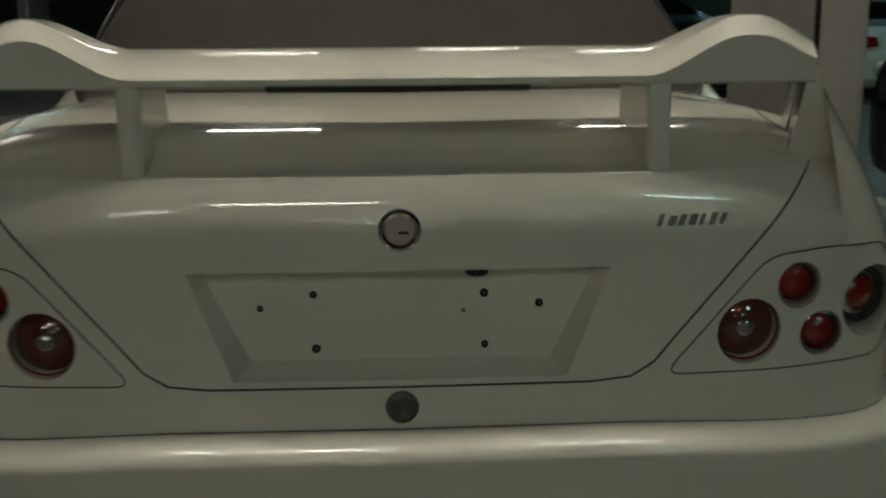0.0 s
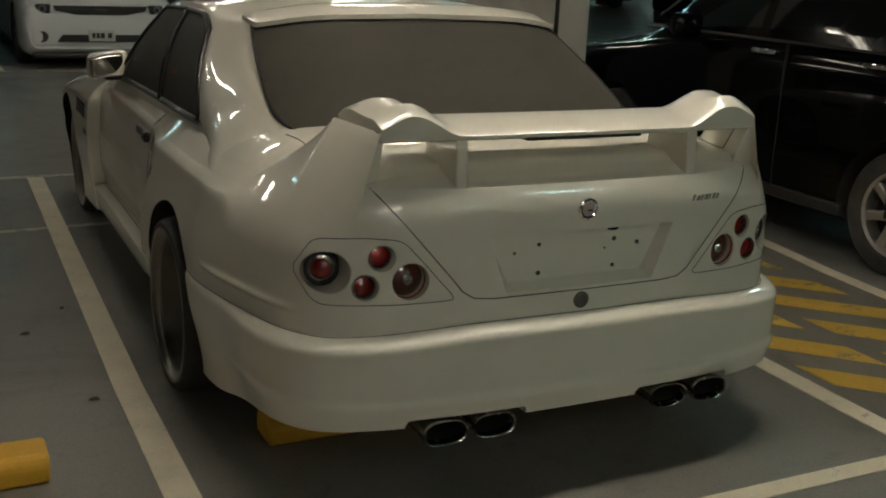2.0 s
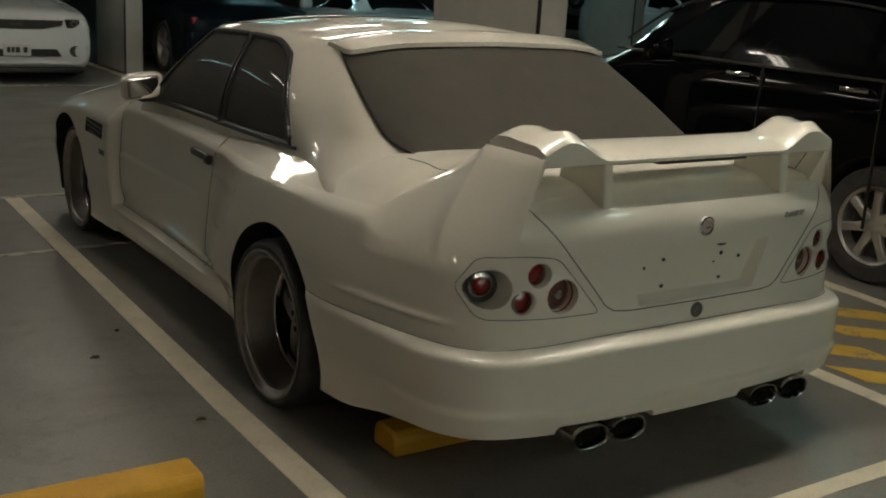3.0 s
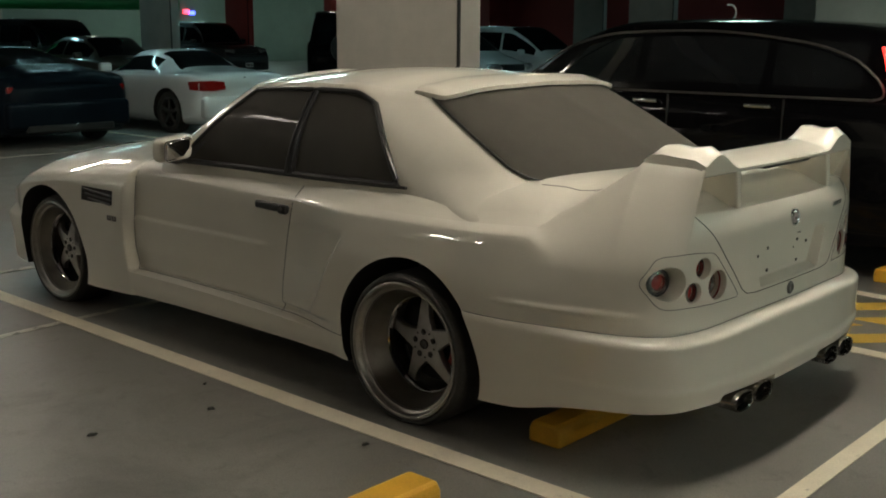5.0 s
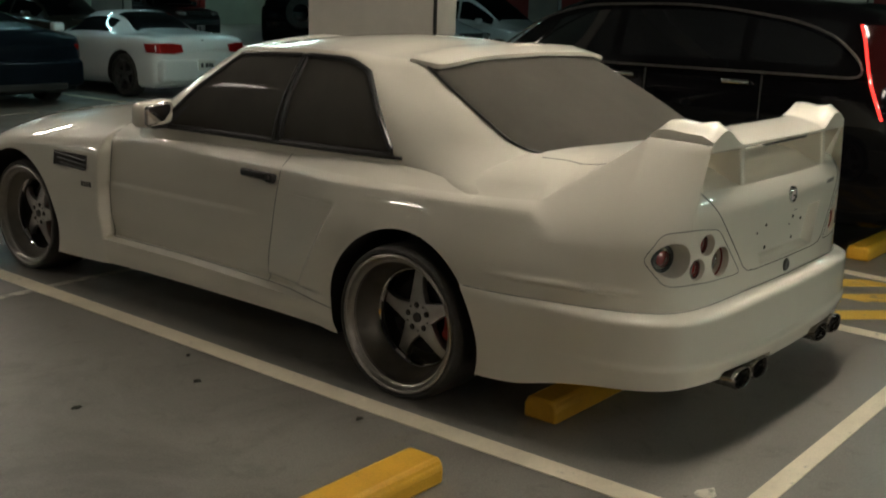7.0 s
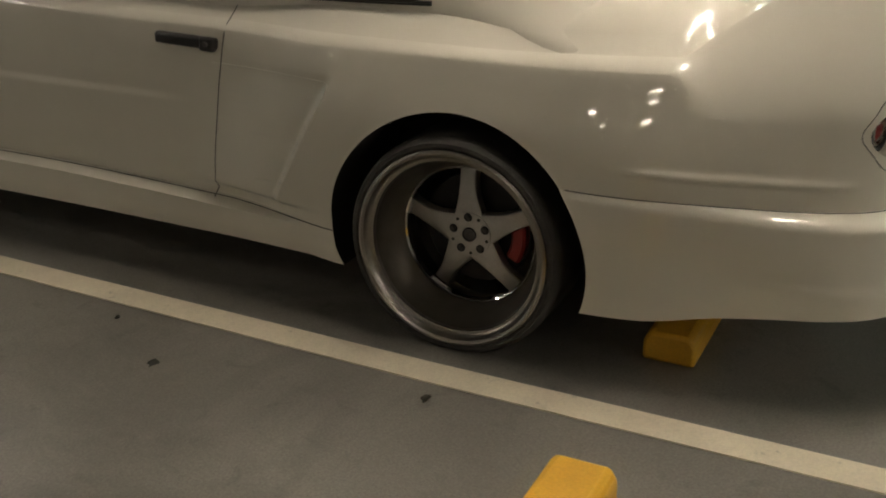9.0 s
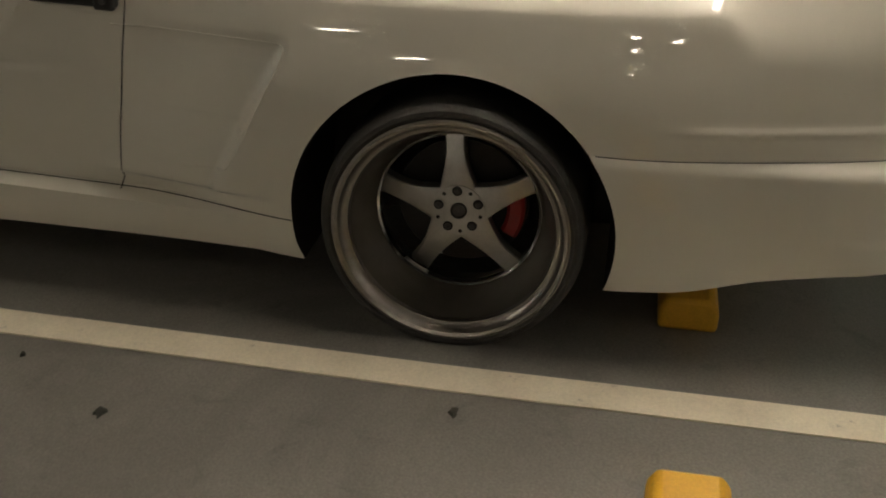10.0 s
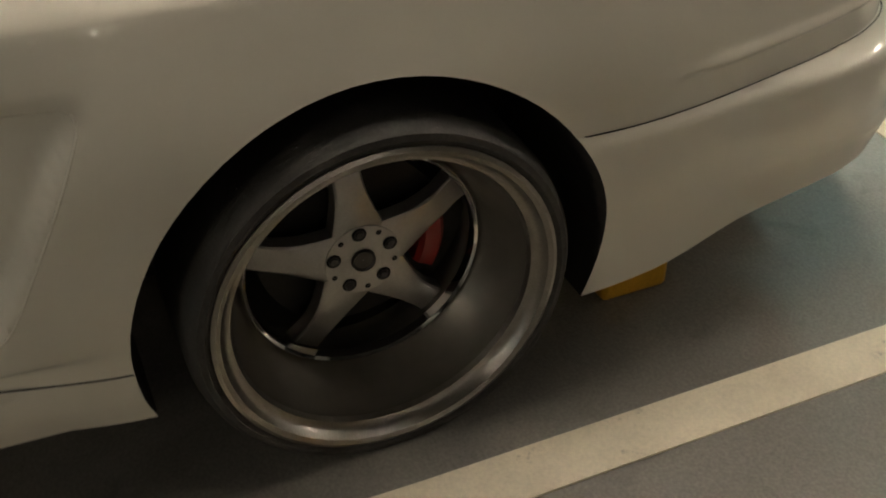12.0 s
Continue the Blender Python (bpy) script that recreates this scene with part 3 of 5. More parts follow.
def coupe_body():
    bx, by = np.array([p[0] for p in BASE]), np.array([p[1] for p in BASE])
    sk = np.concatenate(([0], np.cumsum(np.hypot(np.diff(bx), np.diff(by)))))
    fine = np.linspace(0, sk[-1], 2600)
    fx, fy = pchip(sk, bx, fine), pchip(sk, by, fine)
    ss = list(np.linspace(0, 1.45, 66)) + list(np.linspace(1.45, 2.05, 30))[1:] + list(np.linspace(2.05, 2.35, 30))[1:] + list(np.linspace(2.35, 2.62, 20))[1:] + list(np.linspace(2.62, 3.0, 12))[1:]
    ss += list(np.linspace(3.0, 4.25, 44))[1:] + list(np.linspace(4.25, sk[-1], 46))[1:]
    for yy in (2.084,):
        k = float(np.interp(yy, fy, fine))
        ss[int(np.argmin(np.abs(np.array(ss) - k)))] = k
        ss = sorted(ss + [k + q for q in (-.011, .005, .0105, .016, .0215, .0265, .034)])
    side = fine > 0.5
    s_end = float(np.interp(-FIN_X, -fx[fine < 0.9], fine[fine < 0.9]))
    s_wing, s_lead = (float(np.interp(v, fy[side], fine[side])) for v in (FIN_Y1, FIN_Y0))
    ss = sorted([v for v in ss if abs(v - s_end) > 0.006] + [s_end - 0.004, s_end, s_wing])
    rows, inner = [], []
    for s_ in ss:
        x, y = float(np.interp(s_, fine, fx)), float(np.interp(s_, fine, fy))
        xa, ya = np.interp(s_ + 0.01, fine, fx), np.interp(s_ + 0.01, fine, fy)
        xb, yb = np.interp(s_ - 0.01, fine, fx), np.interp(s_ - 0.01, fine, fy)
        t = Vector((xa - xb, ya - yb, 0)).normalized()
        n = Vector((-t.y, t.x, 0))
        zl, zt = float(pchip(Y_KEYS, Z_LOW, y)), float(pchip(Y_KEYS, Z_TOP, y))
        roll = float(pchip(Y_KEYS, ROLL, y))
        ze = zt - float(pchip(Y_KEYS, EDGE, y))
        a, b, c = 0.295 - (sill_drop(y) if 0.3 < y < 2.15 else 0.0), 0.532 - seam_drop(x, y), min(0.72, zt - 0.1)
        b = min(b, c - 0.06)
        zs = list(np.linspace(zl, a - 0.008, 6)) + [a] + list(np.linspace(a + 0.008, b - 0.06, 20)) + [b - k for k in (.05, .043, .036, .029, .023, .017, .012, .008, .004, .0015, 0.0)]
        zs += [b + (c - b) * f for f in (.06, .12, .17, .20, .225, .25, .275, .30, .325, .35, .375, .40, .45, .52, .60, .70, .80, .90, 1.0)] + list(np.linspace(c, ze, 7))[1:] + [ze + (zt - ze) * (1 - (1 - k / 10) ** 1.5) for k in range(1, 11)]
        row = []
        for z in zs:
            d = coupe_offset(x, y, z)
            if z > ze:
                d -= roll * ((z - ze) / (zt - ze)) ** 1.9
            row.append((min(0.0, x + n.x * d), y + n.y * d, float(z)))
        if s_end <= s_ < s_lead:
            inner.append(fin_column(row, 56, y, (s_wing - s_) / (s_wing - s_end) if s_ <= s_wing else (s_wing - s_) / (s_lead - s_wing)))
        else:
            inner.append([row[-1]] * 5)
        rows.append(row)
    for row in rows[:1] + rows[-1:]:
        for k in range(len(row)):
            row[k] = (0.0, row[k][1], row[k][2])
    for col in (inner[0], inner[-1]):
        for k in range(5):
            col[k] = (0.0, col[k][1], col[k][2])
    left = sheet(rows)
    flank = sheet(inner)
    top = [r[-1] for r in inner]
    low = [r[0] for r in rows]
    across, P = 40, []
    for x, y, z in top:
        zc = float(pchip(DECK_Y, DECK_Z, y))
        power = 9.0 - 2.4 * step(-1.0, -0.65, y) + 1.2 * step(-0.35, 0.1, y) - 4.8 * step(1.7, 2.2, y)
        P.append([(x * (1 - 2 * k / across), y, z + (zc - z) * (1 - abs(1 - 2 * k / across) ** power)) for k in range(across + 1)])
    cap = sheet(P)
    under = sheet([[(x * (1 - 2 * k / 6), y, z) for k in range(7)] for x, y, z in low])
    return merge(left, mirrored(left), flank, mirrored(flank), cap, under)


ARCH_R, ARCH_F = (0.016, 0.277, 0.393), (2.92, 0.288, 0.393)
LAMPS = [(-.561, .670, .056, "in"), (-.645, .741, .040, "top"), (-.690, .657, .040, "low"), (-.789, .699, .063, "out")]


def coupe_cutters():
    out = []
    for (y, z, r), sx in ((ARCH_R, 0.60), (ARCH_F, 0.58)):
        g = moved(lathe([(-1.2, r), (-sx, r)], 72, "x", True), pose(0, y, z))
        out += [g, mirrored(g)]
    for x, z, r, kind in LAMPS:
        deep = -0.965 if kind == "out" else -1.07
        g = moved(lathe([(-1.3, r), (deep, r * 0.96)], 32, "y", True), pose(x, 0, z))
        out += [g, mirrored(g)]
    a = [(-.329, .787), (.329, .787), (.262, .612), (-.262, .612)]
    b = [(-.311, .781), (.311, .781), (.240, .634), (-.240, .634)]
    V = [(x, -1.30, z) for x, z in a] + [(x, -1.163, z) for x, z in a] + [(x, -1.126, z) for x, z in b]
    F = [(0, 1, 2, 3), (11, 10, 9, 8)]
    for k in range(4):
        n = (k + 1) % 4
        F += [(k, n, 4 + n, 4 + k), (4 + k, 4 + n, 8 + n, 8 + k)]
    out.append((V, F))
    # openings over the exhaust tips
    for x in (-.393, .393):
        ring = [(x + sx * 0.175 + 0.02 * math.cos(t) * sx, 0.243 + 0.028 * math.sin(t)) for sx, ts in ((1, (-1.2, -.4, .4, 1.2)), (-1, (1.2, .4, -.4, -1.2))) for t in ts]
        out.append(prism(ring, -1.35, -0.95, "y"))
    return out


def lid_half(z):
    """Half width of the boot lid at a height."""
    return 0.380 + (z - 0.605) * 0.875


def coupe_rule(c, n):
    x, y, z = abs(c[0]), c[1], c[2]
    for (yy, zz, r) in (ARCH_R, ARCH_F):
        if math.hypot(y - yy, z - zz) < r + 0.003 and x > 0.5 and (abs(n[0]) < 0.25 or x < 0.62):
            return f"wheel_well_{c[0] > 0}_{y > 1}"
    if y < -0.27 and z < 0.532 - seam_drop(x, y) and (y < -0.95 or x > 0.75):
        return "rear_bumper"
    if y < -0.40 and z > 0.60 and x < (0.640 if z > 0.945 else lid_half(min(z, 0.94))) and (y < -1.05 or z > 0.93):
        return "boot_lid"
    if 0.80 + (0.90 - z) * 0.14 < y < 2.084 and z > 0.295 - sill_drop(y) and x > 0.78 and z < 0.914:
        return "door_left" if c[0] < 0 else "door_right"
    if y > 2.06 and z > 0.5 and x < 0.70 and y < 3.6:
        return "bonnet"
    return "body_shell"


raw = cut(coupe_body(), coupe_cutters())
# cut the skin along the boot lid's slanted sides
bm = bmesh.new()
vs = [bm.verts.new(p) for p in raw[0]]
for f in raw[1]:
    try:
        bm.faces.new([vs[i] for i in f])
    except ValueError:
        pass
for sx in (-1, 1):
    zone = [f for f in bm.faces if f.calc_center_median().y < -1.04 and f.calc_center_median().z > 0.54 and f.calc_center_median().x * sx > 0.3]
    geom = list({e for f in zone for e in f.edges}) + list({v for f in zone for v in f.verts}) + zone
    bmesh.ops.bisect_plane(bm, geom=geom, plane_co=(sx * 0.380, 0, 0.605), plane_no=Vector((1.0, 0, -sx * 0.936)).normalized())
for sx in (-1, 1):
    zone = [f for f in bm.faces if 0.6 < f.calc_center_median().y < 1.1 and f.calc_center_median().z > 0.2 and f.calc_center_median().x * sx > 0.7]
    geom = list({e for f in zone for e in f.edges}) + list({v for f in zone for v in f.verts}) + zone
    bmesh.ops.bisect_plane(bm, geom=geom, plane_co=(0, 0.80, 0.90), plane_no=Vector((0, 1, 0.14)).normalized())
bm.verts.index_update()
raw = [tuple(v.co) for v in bm.verts], [tuple(v.index for v in f.verts) for f in bm.faces]
bm.free()
shell = split(raw, coupe_rule)
SKIN = {}
for key, label, material in (("body_shell", "", M_WHITE), ("rear_bumper", "", M_WHITE), ("boot_lid", "", M_WHITE), ("door_left", "", M_WHITE),
                             ("door_right", "", M_WHITE), ("bonnet", "", M_WHITE),
                             *[(f"wheel_well_{a}_{b}", "black wheel arch lining", M_WELL) for a in (False, True) for b in (False, True)]):
    if key in shell:
        nm = "door" if key.startswith("door") else "wheel_well" if key.startswith("wheel") else key
        SKIN[key] = part(nm, shell[key], material, COUPE, label, angle=42)

from mathutils.bvhtree import BVHTree
TREE = BVHTree.FromPolygons([Vector(v) for v in raw[0]], [f for f in raw[1]])


def onto(p, way):
    """The skin's point met from p along way."""
    hit, nor, _, _ = TREE.ray_cast(Vector(p), Vector(way).normalized())
    return hit if hit is not None else Vector(p)


def seam(name, pts, way, parent, r=0.0028, closed=False, per=0.02, lift=0.0):
    """A dark joint laid into the skin along a row of points, met along way."""
    dense = []
    n = len(pts)
    for i in range(n if closed else n - 1):
        a, b = Vector(pts[i]), Vector(pts[(i + 1) % n])
        k = max(1, int((b - a).length / per))
        dense += [a + (b - a) * j / k for j in range(k)]
    if not closed:
        dense.append(Vector(pts[-1]))
    hit = [onto(p, way) - Vector(way).normalized() * lift for p in dense]
    return part(name, tube(hit, r, 6, closed), M_GAP, parent, "dark panel joint")


def smooth_way(pts, n=8):
    """A rounded way through the given points."""
    P = [Vector(p) for p in pts]
    P = [P[0]] + P + [P[-1]]
    out = []
    for a, b, c, d in zip(P, P[1:], P[2:], P[3:]):
        for k in range(n):
            t = k / n
            out.append(0.5 * (2 * b + (c - a) * t + (2 * a - 5 * b + 4 * c - d) * t * t + (3 * b - a - 3 * c + d) * t ** 3))
    return out + [P[-2]]


def rounded(poly, r, n=5):
    """A closed outline with rounded corners, from (a, b) pairs."""
    out = []
    m = len(poly)
    for i in range(m):
        p, a, b = Vector(poly[i]), Vector(poly[i - 1]), Vector(poly[(i + 1) % m])
        u, w = (a - p), (b - p)
        k = min(r, u.length * 0.45, w.length * 0.45)
        q0, q1 = p + u.normalized() * k, p + w.normalized() * k
        for j in range(n + 1):
            t = j / n
            out.append(tuple((1 - t) ** 2 * q0 + 2 * t * (1 - t) * p + t * t * q1))
    return out


R = (0, 1, 0)
lid = [(sx * x, z) for sx, row in ((-1, (0, 1, 2, 3, 4)), (1, (4, 3, 2, 1, 0))) for x, z in [((.667, .934), (.436, .669), (.403, .629), (.365, .606), (.30, .600))[k] for k in row]]
seam("lid_joint", [(x, -1.6, z) for x, z in lid], R, SKIN["boot_lid"], 0.0018)
for sx in (-1, 1):
    pan = rounded([(sx * .420, .606), (sx * .535, .735), (sx * .588, .792), (sx * .70, .802), (sx * .82, .795), (sx * .868, .70), (sx * .82, .606), (sx * .60, .603)], 0.03)
    ob = seam("lamp_panel_joint", [(x, -1.7 , z) for x, z in pan], R, SKIN["body_shell"], 0.0013, True)
    W = (-sx, 0, 0)
    for yy, lean in ((0.80, 0.14), (2.084, 0.0)):
        seam("door_joint", [(sx * 1.5, yy + (0.90 - z) * lean, z) for z in np.linspace(0.30 - sill_drop(yy), 0.905, 24)], W, SKIN["body_shell"], 0.0017)
    edge = [(sx * 1.5, .86, .705), (sx * 1.5, .55, .708), (sx * 1.5, .43, .705), (sx * 1.5, .408, .690), (sx * 1.5, .43, .635), (sx * 1.5, .50, .50), (sx * 1.5, .555, .405), (sx * 1.5, .60, .385), (sx * 1.5, .70, .377)]
    part("scoop_edge", tube([onto(p, W) + Vector((sx * -0.0012, 0, 0)) for p in smooth_way(edge)], 0.0028, 6), M_WHITE, SKIN["body_shell"])
    seam("sill_joint", [(sx * 1.5, y, 0.3 - sill_drop(y)) for y in np.linspace(0.41, 2.084, 30)], W, SKIN["body_shell"], 0.0016)
    pts = []
    for t in np.linspace(0, 1, 70):
        a = math.radians(-90 + 128 * t)
        o = Vector((sx * 0.50, -0.62, 0.531))
        way = Vector((sx * math.cos(a), math.sin(a), 0))
        hit = onto(o + way * 1.4, -way)
        hit = onto(o + way * 1.4 - Vector((0, 0, seam_drop(hit.x, hit.y))), -way)
        if hit.y < -0.30:
            pts.append(hit)
    pts = [onto((sx * x, -1.7, 0.531 - seam_drop(x, -1)), R) for x in np.linspace(0, 0.49, 20)] + pts
    part("bumper_joint", tube(pts, 0.0013, 6), M_GAP, SKIN["rear_bumper"], "dark panel joint")
    seam("deck_joint", [(sx * (0.656 + 0.052 * t), -1.105 + 0.655 * t, 1.5) for t in np.linspace(0, 1, 24)], (0, 0, -1), SKIN["body_shell"], 0.0018)
# screw holes, lid plug
for x, z, r in ((-.221, .721, .005), (-.137, .742, .006), (.133, .740, .007), (.221, .722, .0065), (-.135, .653, .007), (.134, .655, .006), (.10, .712, .003)):
    part("screw_hole", moved(lathe([(-.002, .001), (-.003, r), (.004, r)], 14, "y"), pose(x, onto((x, -1.7, z), R).y, z)), M_GAP, SKIN["boot_lid"])
part("lamp_opening", moved(lathe([(-.003, .001), (-.004, .010), (.004, .011)], 14, "y"), pose(.121, -1.136, .776) @ Matrix.Diagonal((1.7, 1, .6, 1))), M_GAP, SKIN["boot_lid"])
y_l = onto((0, -1.7, .567), R).y
part("lock_plug", moved(merge(lathe([(-.004, .001), (-.006, .012), (-.008, .019), (-.004, .026), (.003, .027)], 28, "y")), pose(0, y_l, .567)), M_STEEL, COUPE, "dull grey round lock plug")
# round emblem on the lid: a chrome ring, a pale disc, a small dark bar
y_e = onto((0, -1.7, .852), R).y
emb = part("emblem", moved(lathe([(.004, .020), (-.006, .023), (-.009, .028), (-.006, .033), (.004, .034)], 32, "y"), pose(0, y_e, .852)), M_CHROME, COUPE, "round chrome emblem ring")
part("disc", moved(lathe([(-.004, .0005), (-.004, .022)], 28, "y"), pose(0, y_e, .852)), M_PALE, emb)
part("mark", box(-.002, .014, y_e - .006, y_e - .004, .846, .850), M_GAP, emb)
# model badge: slanted chrome bars in place of letters
bd = None
for k, (w, h) in enumerate(((.010, .020), (.016, .016), (.013, .018), (.016, .018), (.009, .018), (.014, .019), (.011, .018))):
    x = .398 + k * .0168
    poly = [(x, .849), (x + w * .72, .849), (x + w * .72 + .006, .849 + h), (x + .006, .849 + h)]
    yb = onto((x, -1.7, .857), R).y
    ob = part("badge" if bd is None else "bar", prism(poly, yb - .004, yb + .002, "y"), M_CHROME, bd or COUPE, "" if bd else "row of chrome badge bars")
    bd = bd or ob

# lamps in their round pockets
for sx in (-1, 1):
    for x, z, r, kind in LAMPS:
        X = sx * x * -1 if sx > 0 else x
        m = pose(X, -0.012, z)
        if kind == "in":
            ob = part("reversing_lamp", moved(lathe([(-1.108, .0005), (-1.106, .016), (-1.100, .034), (-1.088, r * .93), (-1.06, r * .95)], 32, "y"), m), M_SMOKELENS, COUPE, "round smoked lamp lens")
            part("bulb", moved(lathe([(-1.1105, .0005), (-1.110, .010), (-1.105, .016)], 20, "y"), m), M_REFLECTOR, ob)
            part("rim_ring", moved(lathe([(-1.104, r * .93), (-1.110, r * .965), (-1.100, r * .99)], 32, "y"), m), M_REDLENS, ob)
        elif kind in ("top", "low"):
            ob = part("tail_lamp", moved(lathe([(-1.092, .0005), (-1.090, .015), (-1.082, r * .70), (-1.06, r * .72)], 28, "y"), m), M_REDLENS, COUPE, "round red tail lamp")
            part("rim_ring", moved(lathe([(-1.070, r * .72), (-1.096, r * .80), (-1.094, r * .93), (-1.06, r * .95)], 28, "y"), m), M_REFLECTOR, ob)
        else:
            c = pose(X * 0.998, -1.018, z, 0, 0, 0) @ pose(0, 0, 0, 0, 0, 18 * (1 if X < 0 else -1) * -1)
            ob = part("tail_lamp", moved(lathe([(-.016, .0005), (-.013, .016), (-.006, .027), (.02, .028)], 28, "y"), c), M_REDLENS, COUPE, "round red tail lamp, deep in its pocket")
            part("rim_ring", moved(lathe([(-.002, .028), (-.010, .031), (-.006, .041), (.0, .042)], 28, "y"), c), M_REFLECTOR, ob, "dull silver ring")
            part("lamp_tube", moved(lathe([(.0, .042), (-.012, .044), (-.012, .050), (.05, .051)], 28, "y"), c), M_TRIM, ob, "black lamp tube")

# exhaust tips
for x in (-.473, -.312, .326, .490):
    def oval(a, b, y, n=32):
        out = []
        for k in range(n):
            t = 2 * math.pi * k / n
            c, s_ = math.cos(t), math.sin(t)
            out.append((x + math.copysign(abs(c) ** 0.75, c) * a, y, .226 + math.copysign(abs(s_) ** 0.8, s_) * b))
        return out
    rings = [oval(.060, .028, -.98), oval(.066, .033, -1.10), oval(.071, .037, -1.205), oval(.073, .039, -1.224), oval(.071, .037, -1.231), oval(.066, .033, -1.228), oval(.062, .030, -1.20)]
    V, F = sheet([list(r) + [r[0]] for r in rings])
    ob = part("exhaust_tip", (V, F), M_TIP, COUPE, "polished oval exhaust tip")
    part("bore", sheet([list(r) + [r[0]] for r in (oval(.062, .030, -1.201), oval(.060, .028, -1.06), oval(.002, .001, -1.055))]), M_GAP, ob, "sooty dark bore")
for x in (-.41, .41):
    part("silencer", box(x - .19, x + .19, -1.06, -.78, .20, .33, .04, 3), M_STEEL, COUPE, "dark exhaust silencer")

# glasshouse: a skin between an outline at the belt and one at the roof's edge
G_LOW = [(0, -.665, .975), (-.45, -.590, .965), (-.66, -.475, .955), (-.755, -.33, .942), (-.80, -.15, .932), (-.838, .144, .915), (-.834, .5, .905),
         (-.828, .874, .90), (-.836, 1.30, .90), (-.862, 1.75, .90), (-.80, 1.92, .905), (-.5, 2.05, .94), (0, 2.10, .95)]
G_TOP = [(0, .125, 1.345), (-.40, .14, 1.335), (-.575, .17, 1.312), (-.635, .24, 1.300), (-.665, .40, 1.305), (-.692, .555, 1.322), (-.697, .68, 1.328),
         (-.700, .805, 1.33), (-.702, 1.02, 1.325), (-.690, 1.225, 1.312), (-.64, 1.36, 1.306), (-.4, 1.43, 1.33), (0, 1.455, 1.34)]


def glass_skin(u, v, lift=0.0):
    k = np.arange(len(G_LOW))
    a = np.array([float(pchip(k, [p[i] for p in G_LOW], abs(u))) for i in range(3)])
    b = np.array([float(pchip(k, [p[i] for p in G_TOP], abs(u))) for i in range(3)])
    q = a + (b - a) * v
    out = np.array([a[0] * 1.0, (a[1] - 0.75) * 0.5, 0.0])
    out /= max(1e-6, np.linalg.norm(out))
    side = step(3.0, 5.0, abs(u)) * (1 - step(9, 10.5, abs(u)))
    bow = (0.030 * side + 0.022 * (1 - side)) * math.sin(math.pi * v)
    mask = step(1.9, 3.0, abs(u)) * (1 - step(3.8, 5.0, abs(u)))
    q = q + out * 0.068 * mask * max(0.0, 1 - v / 0.22) ** 2
    q[2] -= mask * 0.030 * max(0.0, 1 - v / 0.22) ** 2
    q[2] -= mask * 0.06 * max(0.0, (-v - 0.085) / 0.065)
    nor = out * 0.8 + np.array([0, 0, 0.6])
    q = q + out * bow + nor / np.linalg.norm(nor) * lift
    if u > 0:
        q[0] = -q[0]
    return tuple(q)


us = np.linspace(-12, 12, 145)
vs_ = np.concatenate((np.linspace(-0.15, 0.2, 11), np.linspace(0.2, 1, 13)[1:]))
ring = [[glass_skin(u, v) for v in vs_] for u in us]
# roof over the upper outline, joined to the pillars with a soft edge
half = [glass_skin(-u, 1.0) for u in np.linspace(0, 12, 73)]
roof = []
for x, y, z in half:
    row = []
    for k in range(25):
        f = 1 - 2 * k / 24
        crown = 0.062 * math.sin(math.pi * min(1, max(0, (y + 0.05) / 1.62))) ** 0.6
        row.append((x * f, y, z + crown * (1 - abs(f) ** 2.2)))
    roof.append(row)


pillars_geo = sheet(ring)
part("roof_shell", merge(pillars_geo, sheet(roof)), M_WHITE, COUPE, angle=50)


def pane(name, u0, u1, v0, v1, parent, label, nu=24, nv=14, lift=0.006, top=None):
    """A tinted pane laid over the skin. u0, u1: its sides, as numbers or rules of the height; top: how far its upper edge drops along it."""
    P = []
    for i in range(nu + 1):
        t = i / nu
        row = []
        for j in range(nv + 1):
            v = v0 + (v1 - (top(t) if top else 0.0) - v0) * j / nv
            a = u0(v) if callable(u0) else u0
            b = u1(v) if callable(u1) else u1
            row.append(glass_skin(a + (b - a) * t, v, lift))
        P.append(row)
    rim = P[0] + [r[-1] for r in P[1:]] + list(reversed(P[-1][:-1])) + [r[0] for r in reversed(P[1:-1])]
    ob = part(name, sheet(P), M_DUSTREAR if name == "rear_window" else M_DUSTGLASS, parent, label, angle=60)
    return ob, rim


def rear_half(v):
    """Half width of the rear window, in steps of the outline: wider above, rounded at its lower corners."""
    return 2.38 + 0.42 * v - 0.55 * max(0.0, 1 - (v - 0.06) / 0.20) ** 2.2


